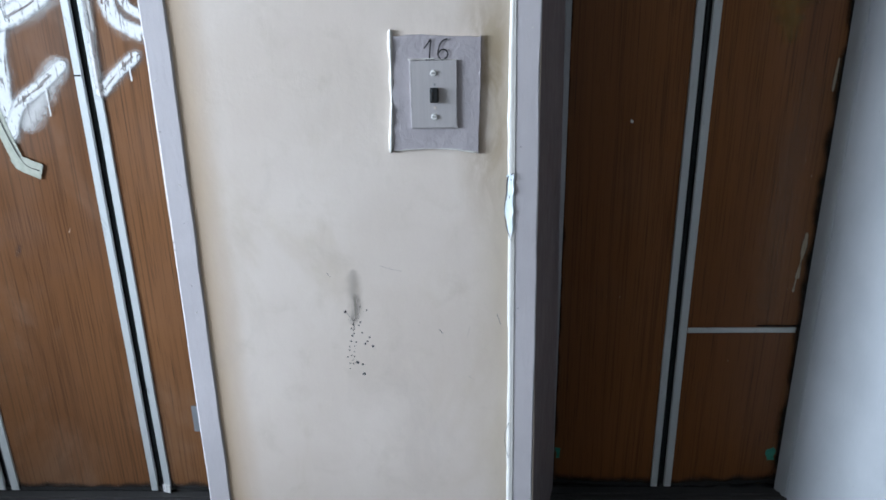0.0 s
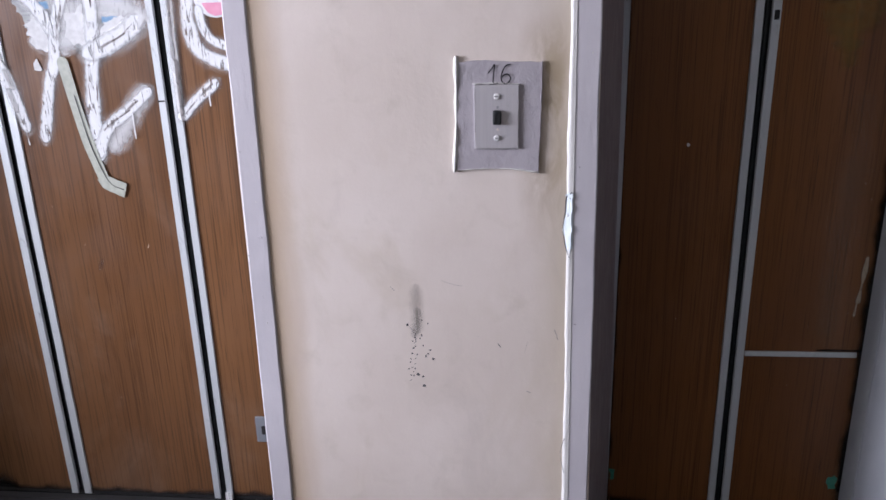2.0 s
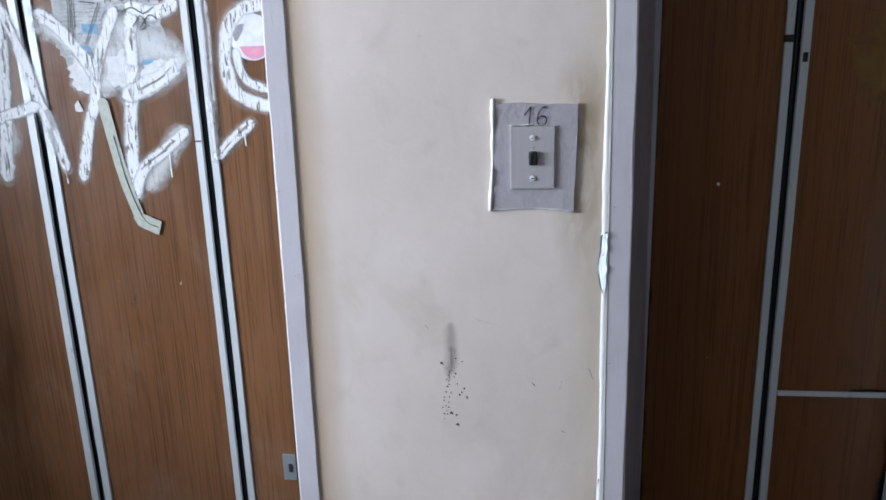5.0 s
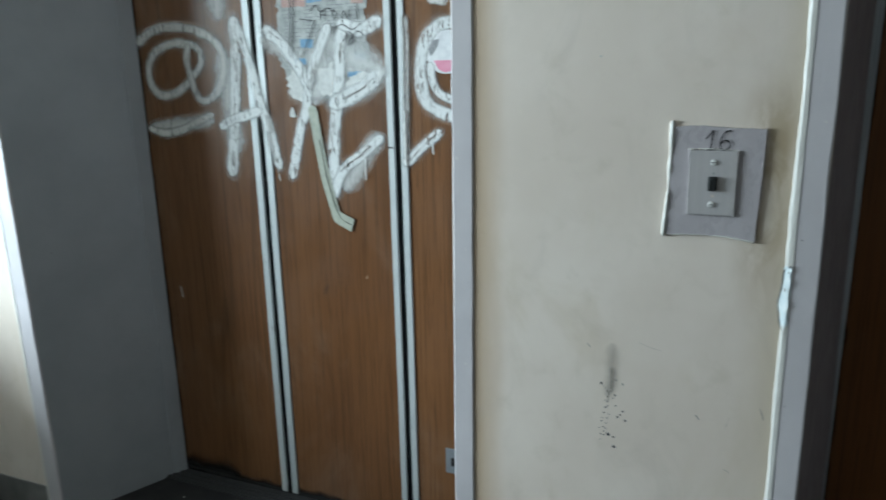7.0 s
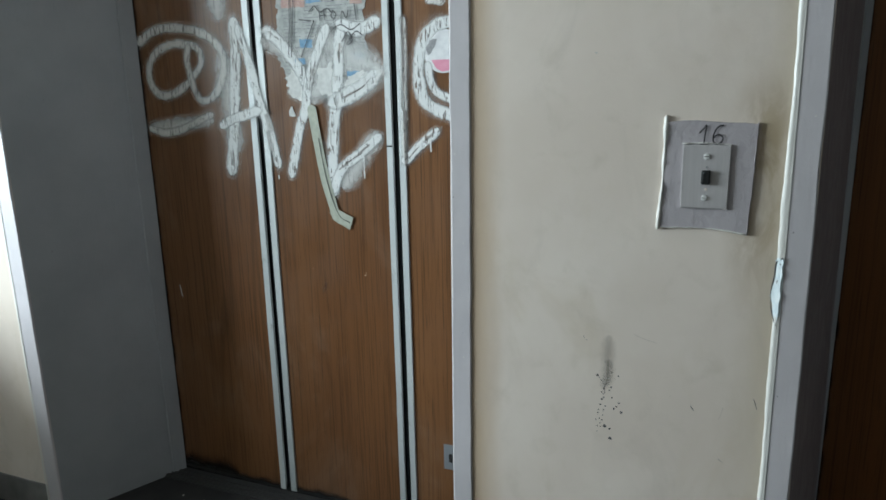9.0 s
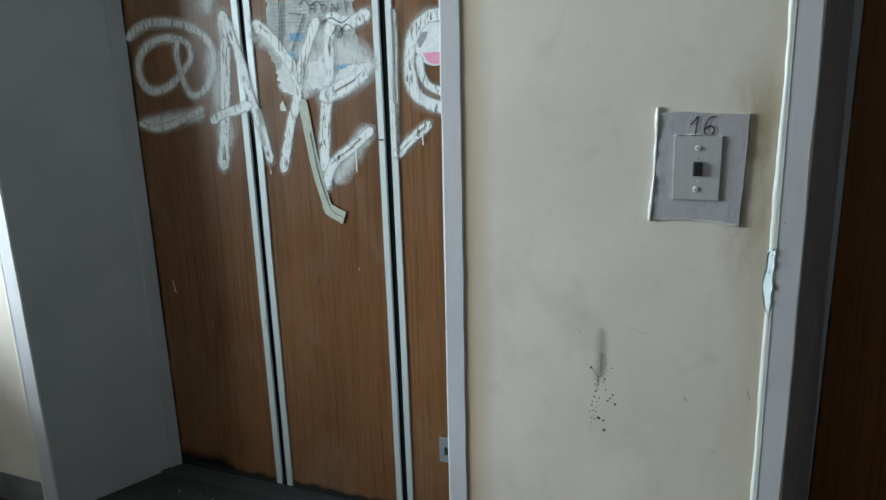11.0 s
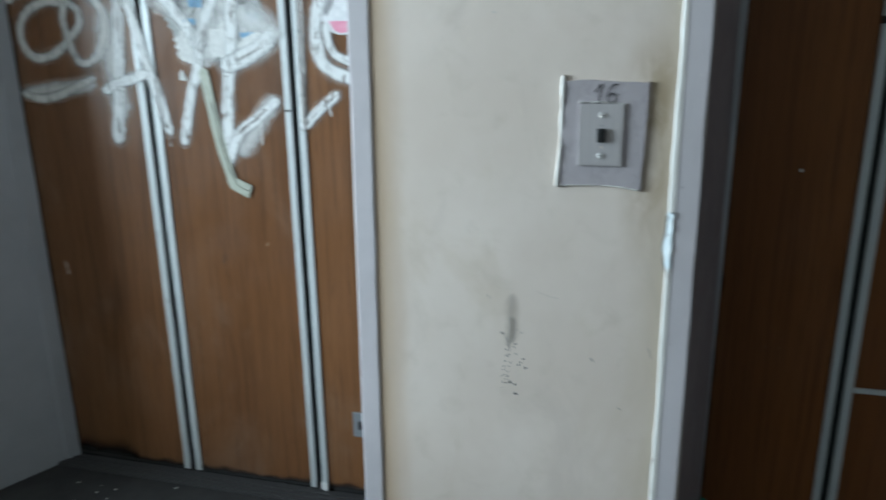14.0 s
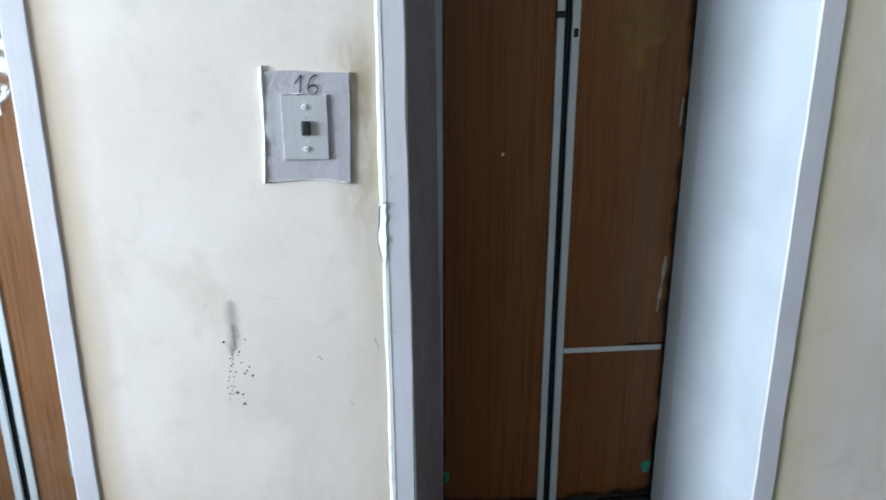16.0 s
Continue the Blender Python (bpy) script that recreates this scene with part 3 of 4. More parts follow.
stroke([(-0.836, 1.164), (-0.796, 1.202), (-0.746, 1.241)], 0.034, SPRAY)
stroke([(-0.66, 1.542), (-0.699, 1.538), (-0.737, 1.53), (-0.771, 1.5), (-0.789, 1.45), (-0.792, 1.388), (-0.779, 1.336), (-0.746, 1.308), (-0.701, 1.292), (-0.66, 1.285)], 0.044, SPRAY)
stroke([(-0.762, 1.421), (-0.756, 1.383), (-0.737, 1.352), (-0.7, 1.336), (-0.66, 1.328)], 0.030, SPRAY)


def laid(bm, lift):
    """Lays a thin coat over panels, strips and seals alike."""
    for v in bm.verts:
        over = any(a - 0.002 < v.co.x < b + 0.002 for a, b in ((-1.372, -1.305), (-0.902, -0.842)))
        v.co.y = FACE - lift - (0.0050 if over else 0.0)
    return bm


for k, (line, width, mat) in enumerate(STROKES):
    part("spray_stroke", laid(ribbon(line, width * 1.16, 0, 0.10, 0.008, k * 3.1), 0.0030 + 0.00006 * k), mat, big, "white spray paint stroke")
for k, (line, width, mat) in enumerate(STROKES):
    part("spray_mist", laid(ribbon(line, width * 1.9, 0, 0.1, 0.012, k), 0.0022 + 0.00004 * k), HALO, big, "thin mist of white spray paint")
SCRAPED = sprayed("brown_scratches", (0.13, 0.075, 0.045), 0.10, 0.6, 0.95, 0.55, 140)
random.seed(12)
for which in (5, 5, 5, 9, 8, 10, 10, 10, 13, 13, 13, 15, 15, 12, 12, 6, 11):
    line, width, mat = STROKES[which]
    shift = random.uniform(-0.28, 0.28) * width
    run = spline([(x, z, 0) for x, z in line], 0.02)
    first = int(random.uniform(0, 0.6) * len(run))
    cut = [(q.x + shift + random.uniform(-0.003, 0.003), q.y + shift * 0.5) for q in run[first:first + random.randint(3, 5)]]
    if len(cut) < 3:
        continue
    part("scratch", laid(ribbon(cut, random.uniform(0.0035, 0.007), 0, 0.9, 0.006, which + shift * 900), 0.0041 + random.uniform(0, 0.0003)), SCRAPED, big, "scratches through the white paint")
for k, (x, za, zb) in enumerate(((-1.281, 1.15, 1.093), (-0.976, 1.17, 1.106), (-0.759, 1.225, 1.188))):
    part("paint_drip", ribbon([(x, za), (x - 0.001, (za + zb) / 2), (x, zb)], 0.0055, FACE - 0.0045, 0.1, 0.005, k), SPRAY, big, "dried white paint drip")
for k, (a, b, w) in enumerate((((-1.10, 1.44), (-0.97, 1.42), 0.20), ((-1.13, 1.36), (-1.10, 1.50), 0.10), ((-1.46, 1.44), (-1.44, 1.22), 0.13), ((-1.75, 1.25), (-1.55, 1.27), 0.09), ((-1.03, 1.10), (-0.95, 1.21), 0.10), ((-1.28, 1.50), (-1.20, 1.46), 0.09), ((-1.06, 1.49), (-0.97, 1.44), 0.16), ((-1.06, 1.36), (-0.97, 1.38), 0.12), ((-1.47, 1.78), (-1.465, 1.63), 0.14), ((-1.19, 1.36), (-1.13, 1.36), 0.10))):
    part("spray_mist", laid(ribbon([a, b], w, 0, 0.1, 0.02, k), 0.0019 + 0.00004 * k), MIST, big, "thin mist of white spray paint")
part("worn_spot", ribbon([(-1.145, 0.738), (-1.135, 0.758)], 0.022, FACE - 0.0006, 0.3, 0.004, 1), SOOT, big, "dark worn spot")
part("scrape", ribbon([(-1.733, 0.700), (-1.727, 0.662)], 0.006, FACE - 0.0006, 0.3, 0.004, 2), SPRAY, big, "pale scrape")
part("worn_spot", ribbon([(-0.755, 1.594), (-0.722, 1.592)], 0.032, FACE - 0.0006, 0.2, 0.006, 4), SPRAYSOFT, big, "dull grey glue spot")
part("bent_strip_end", prism([(-0.862, FACE - 0.008), (-0.838, FACE - 0.014), (-0.838, FACE - 0.011), (-0.862, FACE - 0.004)], -0.020, 0.006, 4, 0.003, 4), SCREW, big, "bent shiny strip end")

# marks on the small door
for k, (line, width) in enumerate((([(0.745, 1.405), (0.80, 1.40), (0.87, 1.415)], 0.055), ([(0.755, 1.37), (0.80, 1.362), (0.865, 1.385)], 0.05), ([(0.77, 1.335), (0.805, 1.33), (0.85, 1.35)], 0.05), ([(0.785, 1.305), (0.82, 1.305)], 0.045), ([(0.79, 1.45), (0.80, 1.36), (0.81, 1.275)], 0.06))):
    part("ochre_stain", ribbon(line, width, FACE - 0.0006 - 0.0001 * k, 0.3, 0.012, 5 + k), OCHRE, small, "yellow ochre brush smear")
part("dark_mark", ribbon([(0.752, 1.402), (0.785, 1.400)], 0.016, FACE - 0.0012, 0.4, 0.004, 3), SOOT, small, "dark burn mark")
part("worn_spot", disc(0.457, 1.072, 0.0045, FACE - 0.0002, 0.0006, 9, 0.4, 2), TORN, small, "pale chip")
for k, (line, width) in enumerate((([(0.921, 0.775), (0.918, 0.72), (0.914, 0.66)], 0.016), ([(0.930, 1.21), (0.927, 1.14)], 0.010), ([(0.912, 0.66), (0.909, 0.62)], 0.008))):
    part("pale_peel", ribbon(line, width, FACE - 0.0022, 0.5, 0.004, 50 + k), PEEL, small, "peeled pale veneer edge")
part("green_spot", sheet([(0.905, 0.125), (0.926, 0.135), (0.930, 0.095), (0.912, 0.088)], FACE - 0.0014, 0.001, 0.004, 10, 0.004), GREEN, small, "green paint spot")
part("green_spot", sheet([(0.305, 0.135), (0.318, 0.130), (0.316, 0.10), (0.306, 0.10)], FACE - 0.0014, 0.001, 0.003, 11, 0.004), GREEN, small, "green paint spot")
part("strip_cap", block(0.5845, 0.6065, FACE - 0.0068, FACE + 0.002, 1.408, 1.425, 0.001), GRIME, small, "dark dirty strip joint")
part("strip_cap", block(0.629, 0.641, FACE - 0.0062, FACE + 0.002, 1.362, 1.384, 0.001), GRIME, small, "dark mark on the strip")
for k, (x, a, b) in enumerate(((0.86, 0.55, 1.15), (0.835, 0.6, 1.0))):
    part("rub_mark", ribbon([(x, a), (x + 0.004, (a + b) / 2), (x + 0.012, b)], 0.10, FACE - 0.0005 - k * 0.0002, 0.2, 0.03, k + 30), HAZE, small, "faint pale rub mark")

# joints in the aluminium strips of the large door
part("strip_joint", block(-0.902, -0.882, FACE - 0.0058, FACE, 1.199, 1.203), GRIME, big, "dark joint in the strip")

# ---- things stuck to the large door ----
PY = FACE - 0.0006
poster = tagged(empty("torn_poster"), "torn weathered newsprint poster stuck to the elevator door", "poster")
part("paper", sheet([(-1.245, 1.83), (-0.948, 1.82), (-0.957, 1.52), (-0.948, 1.44), (-0.965, 1.37), (-1.02, 1.35), (-1.07, 1.365), (-1.085, 1.345), (-1.13, 1.35), (-1.16, 1.375), (-1.22, 1.37), (-1.235, 1.42), (-1.252, 1.45)], PY, 0.0008, 0.006, 2), PAPER, poster)
for k, q in enumerate(([(-1.235, 1.40), (-1.20, 1.42), (-1.18, 1.38), (-1.16, 1.34), (-1.19, 1.33), (-1.22, 1.345)], [(-1.12, 1.42), (-1.07, 1.44), (-1.05, 1.38), (-1.08, 1.34), (-1.12, 1.36)], [(-1.02, 1.40), (-0.96, 1.42), (-0.945, 1.37), (-0.98, 1.345), (-1.03, 1.35)], [(-1.225, 1.30), (-1.215, 1.315), (-1.21, 1.29), (-1.22, 1.275)])):
    part("paper_shred", sheet(q, PY - 0.001, 0.0012, 0.007, 20 + k, 0.004), TORN, poster, "torn white paper shred")
for k, (x0, x1, z0, z1, m) in enumerate(((-1.146, -1.098, 1.610, 1.66, BLUE), (-1.176, -1.132, 1.486, 1.510, BLUE), (-0.998, -0.960, 1.448, 1.465, BLUE), (-1.24, -1.20, 1.70, 1.78, BLUE), (-1.09, -1.03, 1.62, 1.66, ROSE), (-1.23, -1.15, 1.60, 1.64, ROSE), (-1.00, -0.96, 1.60, 1.64, ROSE), (-1.23, -1.18, 1.655, 1.70, ROSE), (-1.06, -1.00, 1.70, 1.78, BLUE), (-1.20, -1.16, 1.44, 1.455, BLUE), (-1.02, -0.98, 1.40, 1.415, BLUE))):
    part("print_block", sheet([(x0, z1), (x1, z1), (x1, z0), (x0, z0)], PY - 0.001 - 0.00008 * k, 0.0003, 0.002, k, 0.005), m, poster, "faded printed block")
random.seed(4)
for k in range(150):
    col, row = k % 4, k // 4
    x0 = -1.236 + col * 0.072 + random.uniform(0, 0.012)
    z = 1.79 - row * 0.0105 + random.uniform(-0.002, 0.002)
    w = random.uniform(0.025, 0.062)
    if z > 1.40:
        part("print_line", sheet([(x0, z + 0.0015), (x0 + w, z + 0.0015), (x0 + w, z - 0.0010), (x0, z - 0.0010)], PY - 0.00085, 0.0002), TYPE, poster)
SCRAWL = [
    [(-1.135, 1.585), (-1.115, 1.60), (-1.10, 1.582), (-1.075, 1.592), (-1.06, 1.580)], [(-1.09, 1.615), (-1.07, 1.635), (-1.055, 1.612), (-1.03, 1.63), (-1.005, 1.61)],
    [(-1.17, 1.565), (-1.13, 1.560)], [(-1.10, 1.560), (-1.099, 1.585)], [(-1.085, 1.562), (-1.084, 1.585)], [(-1.10, 1.573), (-1.085, 1.573)],
    [(-1.062, 1.572), (-1.055, 1.585), (-1.045, 1.573), (-1.055, 1.561), (-1.062, 1.572)], [(-1.03, 1.562), (-1.025, 1.583), (-1.012, 1.562), (-1.005, 1.583)], [(-0.985, 1.60), (-0.98, 1.555)],
    [(-1.20, 1.64), (-1.205, 1.55), (-1.215, 1.47)], [(-1.185, 1.64), (-1.195, 1.54), (-1.205, 1.46)], [(-1.12, 1.56), (-1.15, 1.50), (-1.17, 1.46)],
    [(-1.06, 1.535), (-1.03, 1.545), (-1.00, 1.53), (-0.97, 1.545)], [(-1.03, 1.50), (-1.01, 1.525), (-0.995, 1.50), (-1.015, 1.49), (-0.985, 1.525), (-0.965, 1.515)],
]
for k, line in enumerate(SCRAWL):
    part("scrawl", ribbon(line, 0.0028, FACE - 0.0043 - 0.00002 * k, 0.2, 0.006, k), MARKER, poster, "black marker scrawl")

tape = tagged(empty("adhesive_tape"), "loose strip of pale green masking tape on the door", "tape")
part("tape_strip", ribbon([(-1.146, 1.305), (-1.141, 1.27), (-1.130, 1.195), (-1.112, 1.095), (-1.084, 0.990)], 0.031, FACE - 0.0046, 0.05, 0.02, 5), TAPE, tape)
part("tape_end", sheet([(-1.104, 0.995), (-1.070, 1.003), (-1.022, 0.982), (-1.036, 0.943), (-1.090, 0.970)], FACE - 0.0046, 0.0008, 0.001, 3), TAPE, tape, "folded tape end")
part("tape_crease", ribbon([(-1.128, 1.22), (-1.106, 1.09), (-1.072, 0.99), (-1.035, 0.966)], 0.0026, FACE - 0.0056, 0.3, 0.008, 9), MARKER, tape, "dark crease")

sticker = tagged(empty("round_sticker"), "half-hidden round sticker, grey and pink, on the door", "sticker")
part("sticker_face", disc(-0.716, 1.462, 0.058, FACE - 0.0034, 0.0006, 28), STICK, sticker)
part("sticker_band", sheet([(-0.752, 1.440), (-0.668, 1.440), (-0.676, 1.421), (-0.70, 1.411), (-0.72, 1.408), (-0.738, 1.417)], FACE - 0.0041, 0.0002), PINK, sticker, "pink printed band")
part("sticker_print", sheet([(-0.768, 1.470), (-0.752, 1.492), (-0.735, 1.496), (-0.745, 1.470), (-0.758, 1.452)], FACE - 0.0041, 0.0002, 0.002, 5, 0.005), TYPE, sticker, "grey print")

bracket = tagged(empty("metal_bracket"), "small steel bracket on the edge of the elevator opening", "bracket")
part("plate", block(-0.740, -0.700, FACE - 0.006, FACE - 0.001, 0.190, 0.274, 0.001), DULL, bracket)
part("slot", block(-0.722, -0.712, FACE - 0.009, FACE - 0.005, 0.217, 0.244, 0.001), GRIME, bracket, "dark slot")

# ---- the call button ----
call = tagged(empty("call_button_panel"), "elevator call button on a lilac-painted patch of the pier", "call button")
patch = part("painted_backplate", sheet([(-0.083, 1.3), (-0.04, 1.303), (0.02, 1.299), (0.081, 1.297), (0.079, 1.2), (0.075, 1.084), (0.02, 1.090), (-0.05, 1.091), (-0.089, 1.089), (-0.086, 1.2)], 0.001, 0.007, 0.0008, 3, 0.012), paint_lilac("lilac_patch_paint", (0.38, 0.345, 0.36), (0.435, 0.40, 0.415), 0.45, 0.30, (50, 50, 30)), call, "thickly lilac-painted backplate")


def ridge(points, wide, high, seed):
    """A raised uneven bead of dried paint on the wall."""
    line = spline([(a, b, 0) for a, b in points], 0.005)
    bm = bmesh.new()
    rows = []
    for k, q in enumerate(line):
        d = (line[min(k + 1, len(line) - 1)] - line[max(k - 1, 0)]).normalized()
        side = Vector((-d.y, d.x, 0))
        w = wide * (1 + 0.8 * noise.noise(Vector((q.x * 30 + seed, q.y * 30, seed)))) * (0.4 if k in (0, len(line) - 1) else 1)
        h = high * (1 + 0.5 * noise.noise(Vector((q.x * 50, q.y * 50 + seed, 3))))
        rows.append([bm.verts.new((q.x + side.x * w * s, -h * c, q.y + side.y * w * s)) for s, c in ((-0.5, -0.3), (-0.35, 0.6), (0, 1), (0.35, 0.6), (0.5, -0.3))])
    for a, b in zip(rows, rows[1:]):
        for n in range(4):
            bm.faces.new((a[n], a[n + 1], b[n + 1], b[n])).smooth = True
    bmesh.ops.recalc_face_normals(bm, faces=bm.faces)
    return bm


part("paint_ridge", ridge([(-0.0865, 1.312), (-0.0865, 1.25), (-0.0885, 1.17), (-0.0935, 1.084)], 0.0105, 0.0085, 6), BEAD, call, "thick white paint ridge")
part("paint_ridge", ridge([(0.080, 1.299), (0.078, 1.2), (0.0745, 1.080)], 0.0045, 0.0066, 16), patch.data.materials[0], call, "dried paint rim")
part("paint_ridge", ridge([(-0.088, 1.088), (-0.03, 1.091), (0.02, 1.090), (0.075, 1.083)], 0.0045, 0.0072, 26), BEAD, call, "dried paint rim")
part("paint_ridge", ridge([(-0.055, 1.258), (-0.01, 1.2595), (0.037, 1.257)], 0.003, 0.0105, 36), BEAD, call, "paint left along the faceplate")
face = part("faceplate", block(-0.052, 0.036, -0.0105, -0.0055, 1.131, 1.2565, 0.0012), STEEL, call, "brushed steel faceplate")
for k, line in enumerate(([(-0.0505, 1.250), (-0.0507, 1.21), (-0.0503, 1.165)], [(0.0345, 1.205), (0.0348, 1.17), (0.0343, 1.136)], [(-0.047, 1.1325), (-0.01, 1.1322), (0.03, 1.1326)])):
    part("grime_line", ribbon(line, 0.0034, -0.0109, 0.3, 0.004, 60 + k), SOOT, face, "thin dark line along the plate's edge")
for z in (1.234, 1.153):
    s = part("screw", disc(-0.0075, z, 0.0060, -0.0105, 0.0025, 16), SCREW, face, "domed screw")
    part("screw_slot", block(-0.0120, -0.0030, -0.0133, -0.0126, z - 0.0006, z + 0.0006), GRIME, face)
button = part("button", block(-0.0155, 0.0015, -0.018, -0.009, 1.1795, 1.2075, 0.003), PLASTIC, call, "black burnt push button")
part("button_hole", disc(-0.0095, 1.2025, 0.003, -0.0182, 0.0004, 10), RUBBER, button, "melted notch")
part("button_shine", block(-0.0125, -0.0085, -0.0186, -0.0175, 1.186, 1.197, 0.0008), PLASTIC, button)
part("small_dent", disc(-0.006, 1.170, 0.0030, -0.0104, 0.0004, 10, 0.3, 2), CREAM, call, "small pale dent")
part("small_dent", disc(-0.006, 1.213, 0.0026, -0.0104, 0.0004, 10, 0.3, 3), TYPE, call, "small grey dent")
DIGITS = [[(-0.0235, 1.279), (-0.016, 1.288), (-0.0115, 1.2945), (-0.013, 1.278), (-0.0148, 1.2585)], [(-0.0205, 1.2572), (-0.013, 1.2585), (-0.005, 1.2595)],
          [(0.0185, 1.294), (0.012, 1.2925), (0.006, 1.286), (0.0015, 1.272), (0.003, 1.262), (0.0095, 1.2578), (0.017, 1.262), (0.0195, 1.269), (0.0145, 1.2755), (0.0075, 1.275), (0.0025, 1.270)]]
for k, line in enumerate(DIGITS):
    part("marker_line", ribbon(line, 0.0027, -0.0080 - 0.0001 * k, 0.1, 0.002, k), MARKER, call, "handwritten number 16 in black marker")

# ---- marks on the pier ----
part("soot_smear", ribbon([(-0.184, 0.822), (-0.184, 0.79), (-0.183, 0.765), (-0.184, 0.742)], 0.044, -0.0006, 0.15, 0.01, 1), SOOT, pillar, "soot smear")
part("soot_smear", ribbon([(-0.182, 0.775), (-0.184, 0.75), (-0.190, 0.722)], 0.024, -0.0009, 0.3, 0.008, 2), SOOT, pillar, "soot smear")
DOTS = [(-0.205, 0.744, 30), (-0.174, 0.756, 18), (-0.16, 0.748, 18), (-0.19, 0.714, 18), (-0.175, 0.72, 24), (-0.178, 0.712, 18), (-0.195, 0.705, 18), (-0.19, 0.693, 18), (-0.194, 0.688, 24), (-0.172, 0.695, 18), (-0.157, 0.684, 24), (-0.167, 0.669, 24), (-0.162, 0.675, 18), (-0.151, 0.663, 30), (-0.186, 0.673, 18), (-0.197, 0.675, 18), (-0.201, 0.662, 18), (-0.19, 0.663, 13), (-0.202, 0.654, 18), (-0.192, 0.65, 13), (-0.206, 0.637, 18), (-0.198, 0.641, 18), (-0.192, 0.638, 18), (-0.196, 0.63, 13), (-0.202, 0.622, 18), (-0.195, 0.621, 18), (-0.186, 0.624, 36), (-0.175, 0.619, 24), (-0.173, 0.596, 32), (-0.203, 0.609, 13)]
for k, (x, z, r) in enumerate(DOTS):
    part("burn_spot", disc(x, z, r * 0.0001, -0.0002, 0.0003, 9, 0.35, k * 1.7), CRACK if k % 3 else MARKER, pillar)
for k, (line, width) in enumerate((([(-0.007, 0.702), (-0.001, 0.694)], 0.0018), ([(-0.186, 0.728), (-0.19, 0.716), (-0.188, 0.706), (-0.192, 0.700)], 0.0011), ([(0.114, 0.737), (0.118, 0.727), (0.122, 0.714)], 0.0008),
                                   ([(-0.239, 0.833), (-0.231, 0.824)], 0.0007), ([(0.055, 0.589), (0.065, 0.583)], 0.0009), ([(-0.205, 0.746), (-0.196, 0.732), (-0.188, 0.722)], 0.0007))):
    part("scratch", ribbon(line, width, -0.0004, 0.3, 0.003, 3 + k), CRACK, pillar)
for k, line in enumerate(([(0.057, 0.707), (0.054, 0.695), (0.051, 0.682)], [(-0.128, 0.848), (-0.105, 0.84), (-0.084, 0.836)])):
    part("scratch", ribbon(line, 0.0025, -0.0004, 0.4, 0.004, 13 + k), SOOT, pillar, "faint grey scratch")

# where the paint has broken off along the casing
CHIPS = [(-0.270, 1.557, 0.018), (-0.169, 1.550, 0.012), (-0.229, 1.435, 0.004)]


def draped(bm):
    """Lays a mark over the slope of the paint bead."""
    for v in bm.verts:
        v.co.y = -0.0012 - 0.0075 * min(1, max(0, (v.co.x - 0.1345) / 0.0105))
    return bm


part("bare_plaster", draped(sheet([(0.131, 1.036), (0.143, 1.040), (0.144, 1.0), (0.144, 0.93), (0.139, 0.905), (0.132, 0.93), (0.128, 0.965), (0.131, 1.0)], 0, 0.0015, 0.002, 4, 0.006)), PLASTER, pillar, "bare bluish plaster where paint broke off")
for line, width in (([(0.143, 1.041), (0.133, 1.030), (0.131, 1.0), (0.127, 0.965), (0.132, 0.93), (0.140, 0.903)], 0.0018), ([(0.135, 1.034), (0.139, 1.028)], 0.0035),
                    ([(0.138, 1.0), (0.134, 0.975), (0.137, 0.95)], 0.0014), ([(0.141, 0.475), (0.136, 0.455), (0.133, 0.43), (0.137, 0.405), (0.142, 0.385)], 0.0016)):
    bm = draped(ribbon(line, width, 0, 0.6, 0.004, width * 999))
    bmesh.ops.translate(bm, verts=bm.verts, vec=(0, -0.0012, 0))
    part("crack", bm, CRACK, pillar, "crack in the broken paint")
for k, (x, z, w) in enumerate(CHIPS):
    part("paint_chip", sheet([(x - w, z), (x - w * 0.3, z + w * 0.5), (x + w, z + w * 0.2), (x + w * 0.4, z - w * 0.5)], -0.0002, 0.0005, 0.0004, 40 + k, 0.003), PLASTER if k < 2 else SMUDGED, pillar, "small chip in the paint")

# ---- heating riser and low bench by the corner ----
BX = -2.46
bench = tagged(empty("low_bench"), "low bench with peeling white paint beside the corner", "bench")
part("seat_board", block(BX - 0.10, BX + 0.235, -0.95, -0.13, 0.215, 0.26, 0.014), BENCH, bench, "seat board with peeling white paint")
for y in (-0.20, -0.88):
    bm = bmesh.new()
    outline = [(BX + 0.01, 0.215), (BX + 0.215, 0.215), (BX + 0.215, 0.18), (BX + 0.18, 0.13), (BX + 0.175, 0.07), (BX + 0.205, GROUND), (BX + 0.15, GROUND), (BX + 0.12, 0.06), (BX + 0.06, 0.06), (BX + 0.05, GROUND), (BX + 0.01, GROUND)]
    a = [bm.verts.new((x, y - 0.03, z)) for x, z in outline]
    b = [bm.verts.new((x, y + 0.03, z)) for x, z in outline]
    bm.faces.new(a), bm.faces.new(list(reversed(b)))
    for n in range(len(a)):
        m = (n + 1) % len(a)
        bm.faces.new((a[n], b[n], b[m], a[m]))
    bmesh.ops.recalc_face_normals(bm, faces=bm.faces)
    part("leg", bm, BENCHSIDE, bench)
random.seed(9)
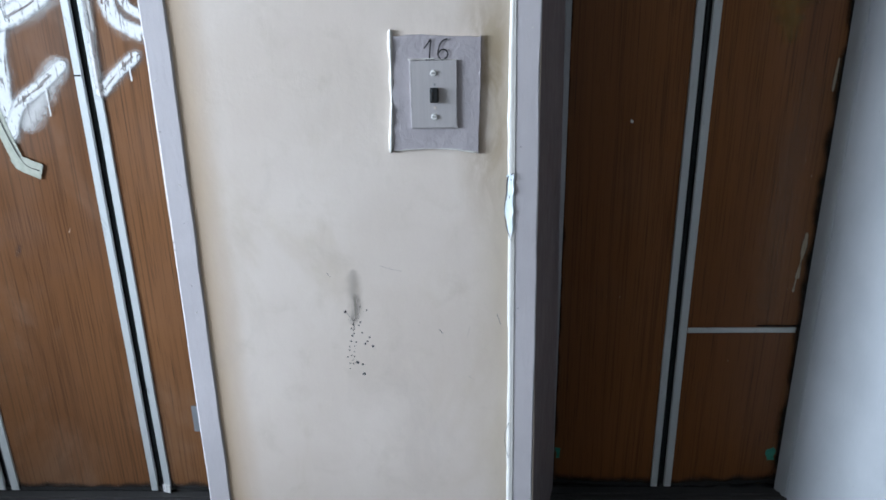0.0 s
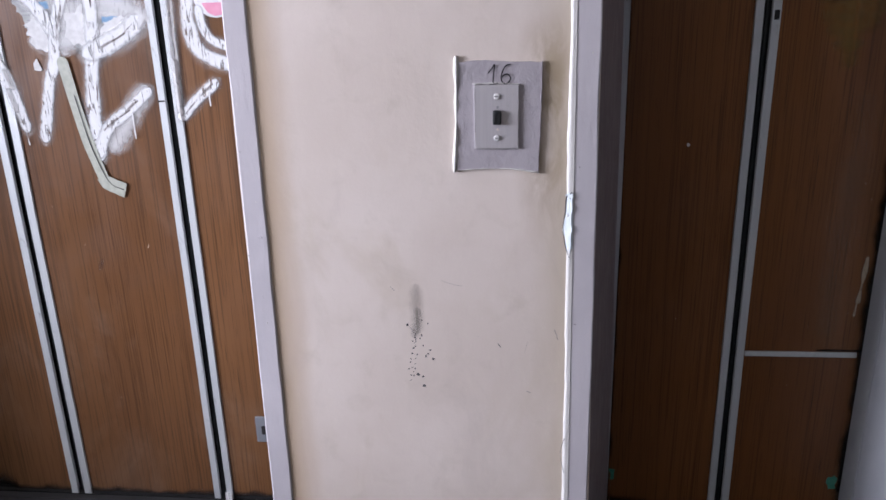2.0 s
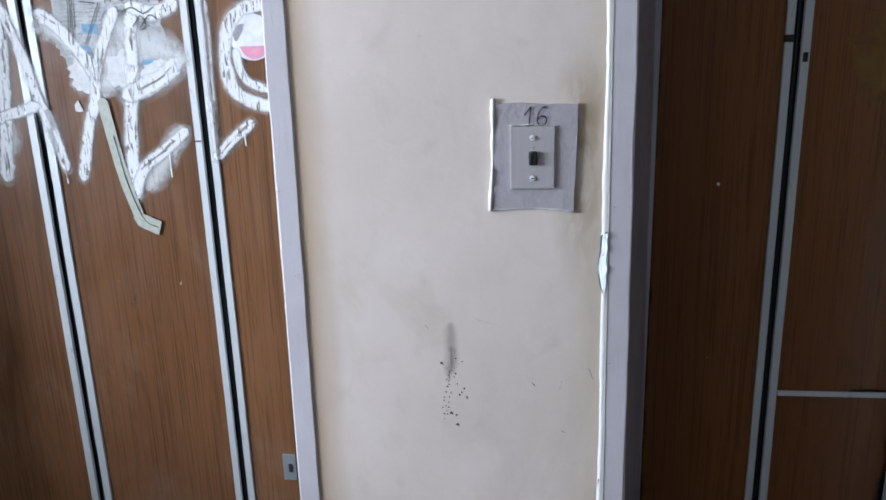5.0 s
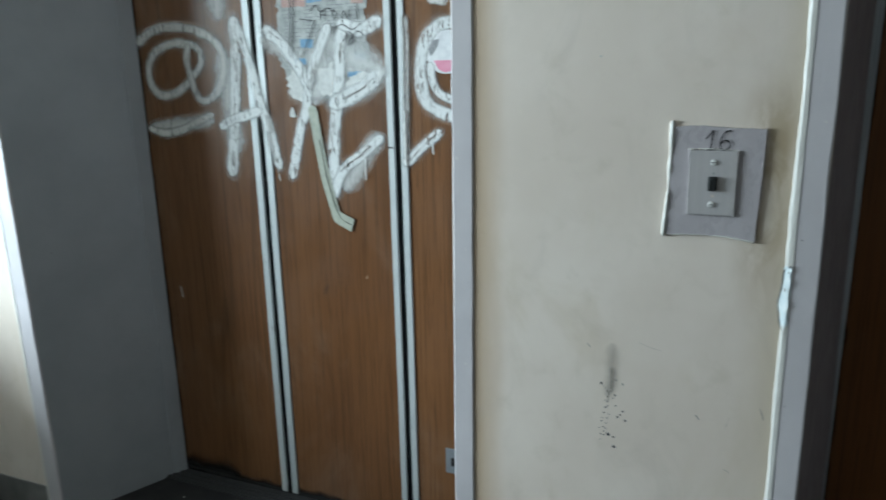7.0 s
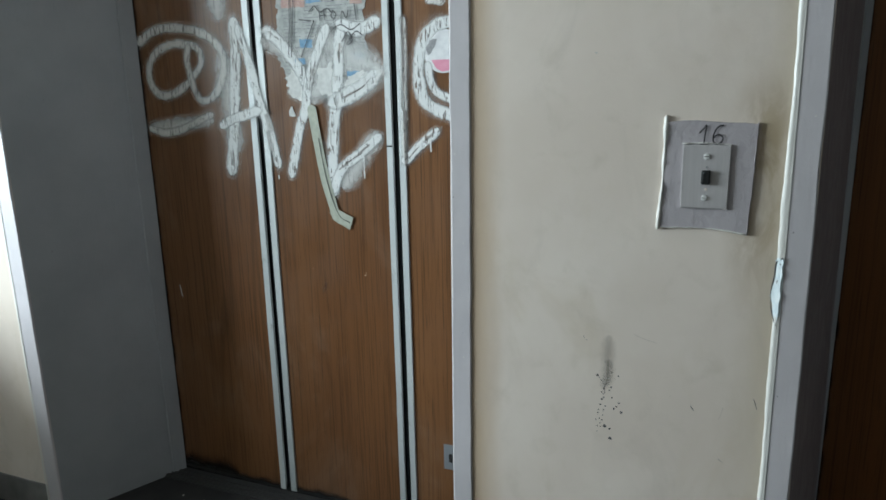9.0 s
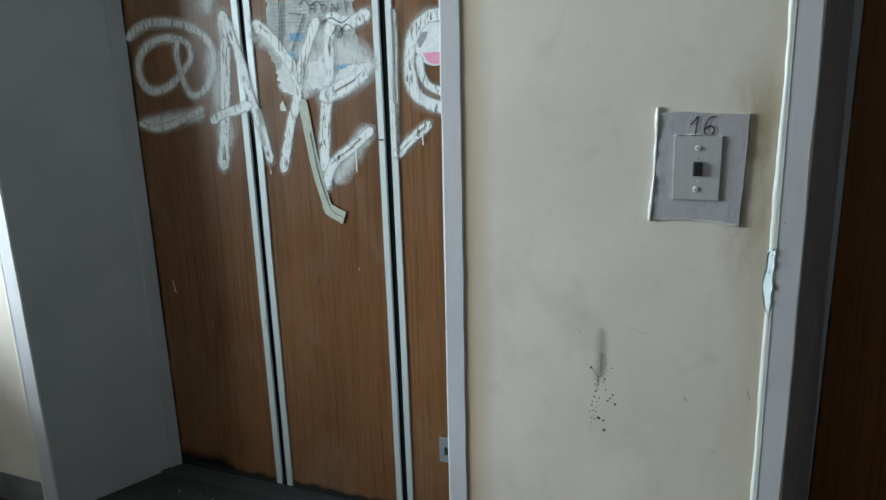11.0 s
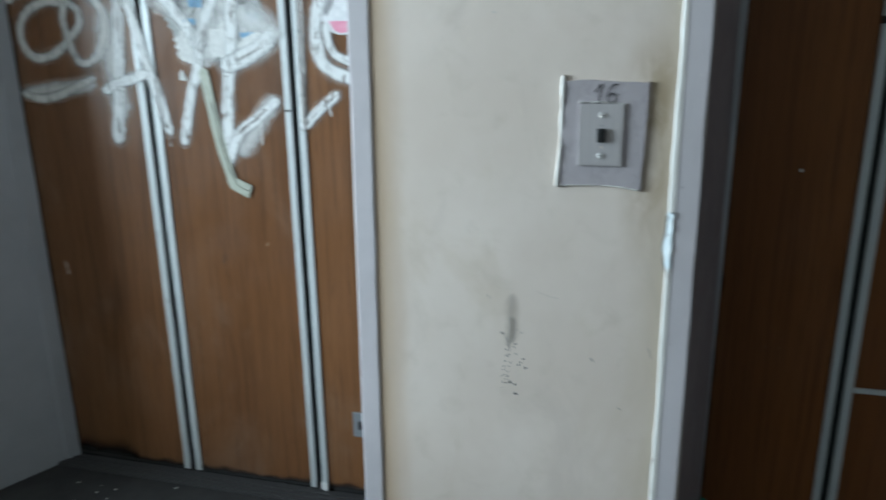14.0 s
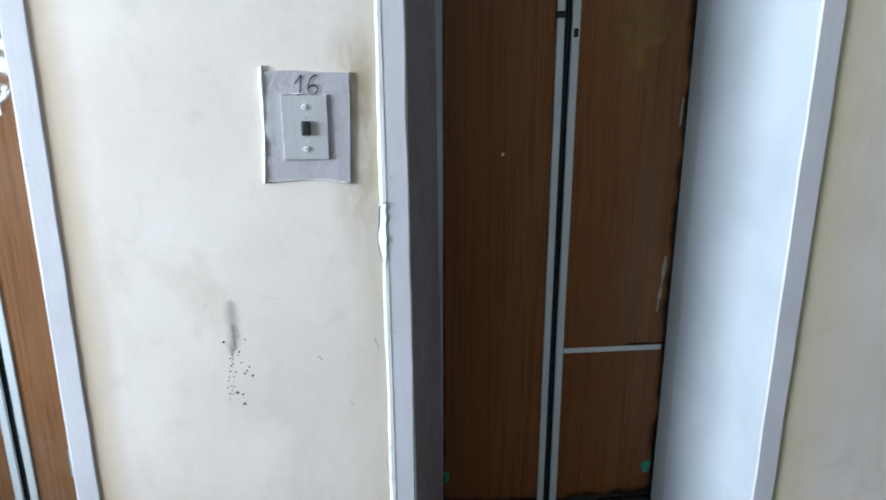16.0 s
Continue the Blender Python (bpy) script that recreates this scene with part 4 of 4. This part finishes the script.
for k in range(14):
    x, y = BX + random.uniform(0.03, 0.21), random.uniform(-0.5, -0.16)
    bm = disc(0, 0, random.uniform(0.012, 0.03), 0, 0.003, 9, 0.5, k)
    bmesh.ops.rotate(bm, verts=bm.verts, cent=(0, 0, 0), matrix=Matrix.Rotation(radians(-90), 3, "X"))
    bmesh.ops.translate(bm, verts=bm.verts, vec=(x, y, 0.2602))
    part("paint_flake", bm, BEAD, bench, "curled white paint flake")

riser = tagged(empty("heating_pipe"), "upright lilac-grey painted heating pipe standing before the wall", "pipe")
bm = bmesh.new()
ring = bmesh.ops.create_cone(bm, cap_ends=True, segments=28, radius1=0.045, radius2=0.045, depth=H - GROUND)
bmesh.ops.translate(bm, verts=bm.verts, vec=(-2.525, -0.052, (H + GROUND) / 2))
for f in bm.faces:
    f.smooth = len(f.verts) == 4
part("pipe", bm, REVEAL, riser)
for z in (0.9, 2.0):
    bm = bmesh.new()
    bmesh.ops.create_cone(bm, cap_ends=True, segments=28, radius1=0.050, radius2=0.050, depth=0.03)
    bmesh.ops.translate(bm, verts=bm.verts, vec=(-2.525, -0.052, z))
    block(-2.535, -2.515, -0.04, 0.01, z - 0.012, z + 0.012, 0, bm)
    part("pipe_clip", bm, REVEAL, riser, "painted pipe clip")

corner = bpy.data.objects["wall_north_1"]
part("grime", ribbon([(-2.363, 0.250), (-2.361, 0.220), (-2.364, 0.195)], 0.014, -0.0006, 0.4, 0.005, 71), FOUL_SHADE, corner, "dark green-grey scuff")
part("grime", ribbon([(-2.44, 0.20), (-2.40, 0.13), (-2.37, 0.09)], 0.07, -0.0008, 0.3, 0.008, 72), SOOT, corner, "soft grime above the band")

random.seed(21)
grit = bmesh.new()
for k in range(34):
    x, y, q = random.uniform(-1.75, -0.75), random.uniform(0.02, 0.29), random.uniform(0.0012, 0.0025)
    block(x - q, x + q * random.uniform(0.5, 1.5), y - q, y + q, GROUND, GROUND + q, bm=grit)
tagged(obj("floor_grit", grit, SMUDGED), "pale crumbs of plaster scattered on the dark floor", "grit", "", "stuff")
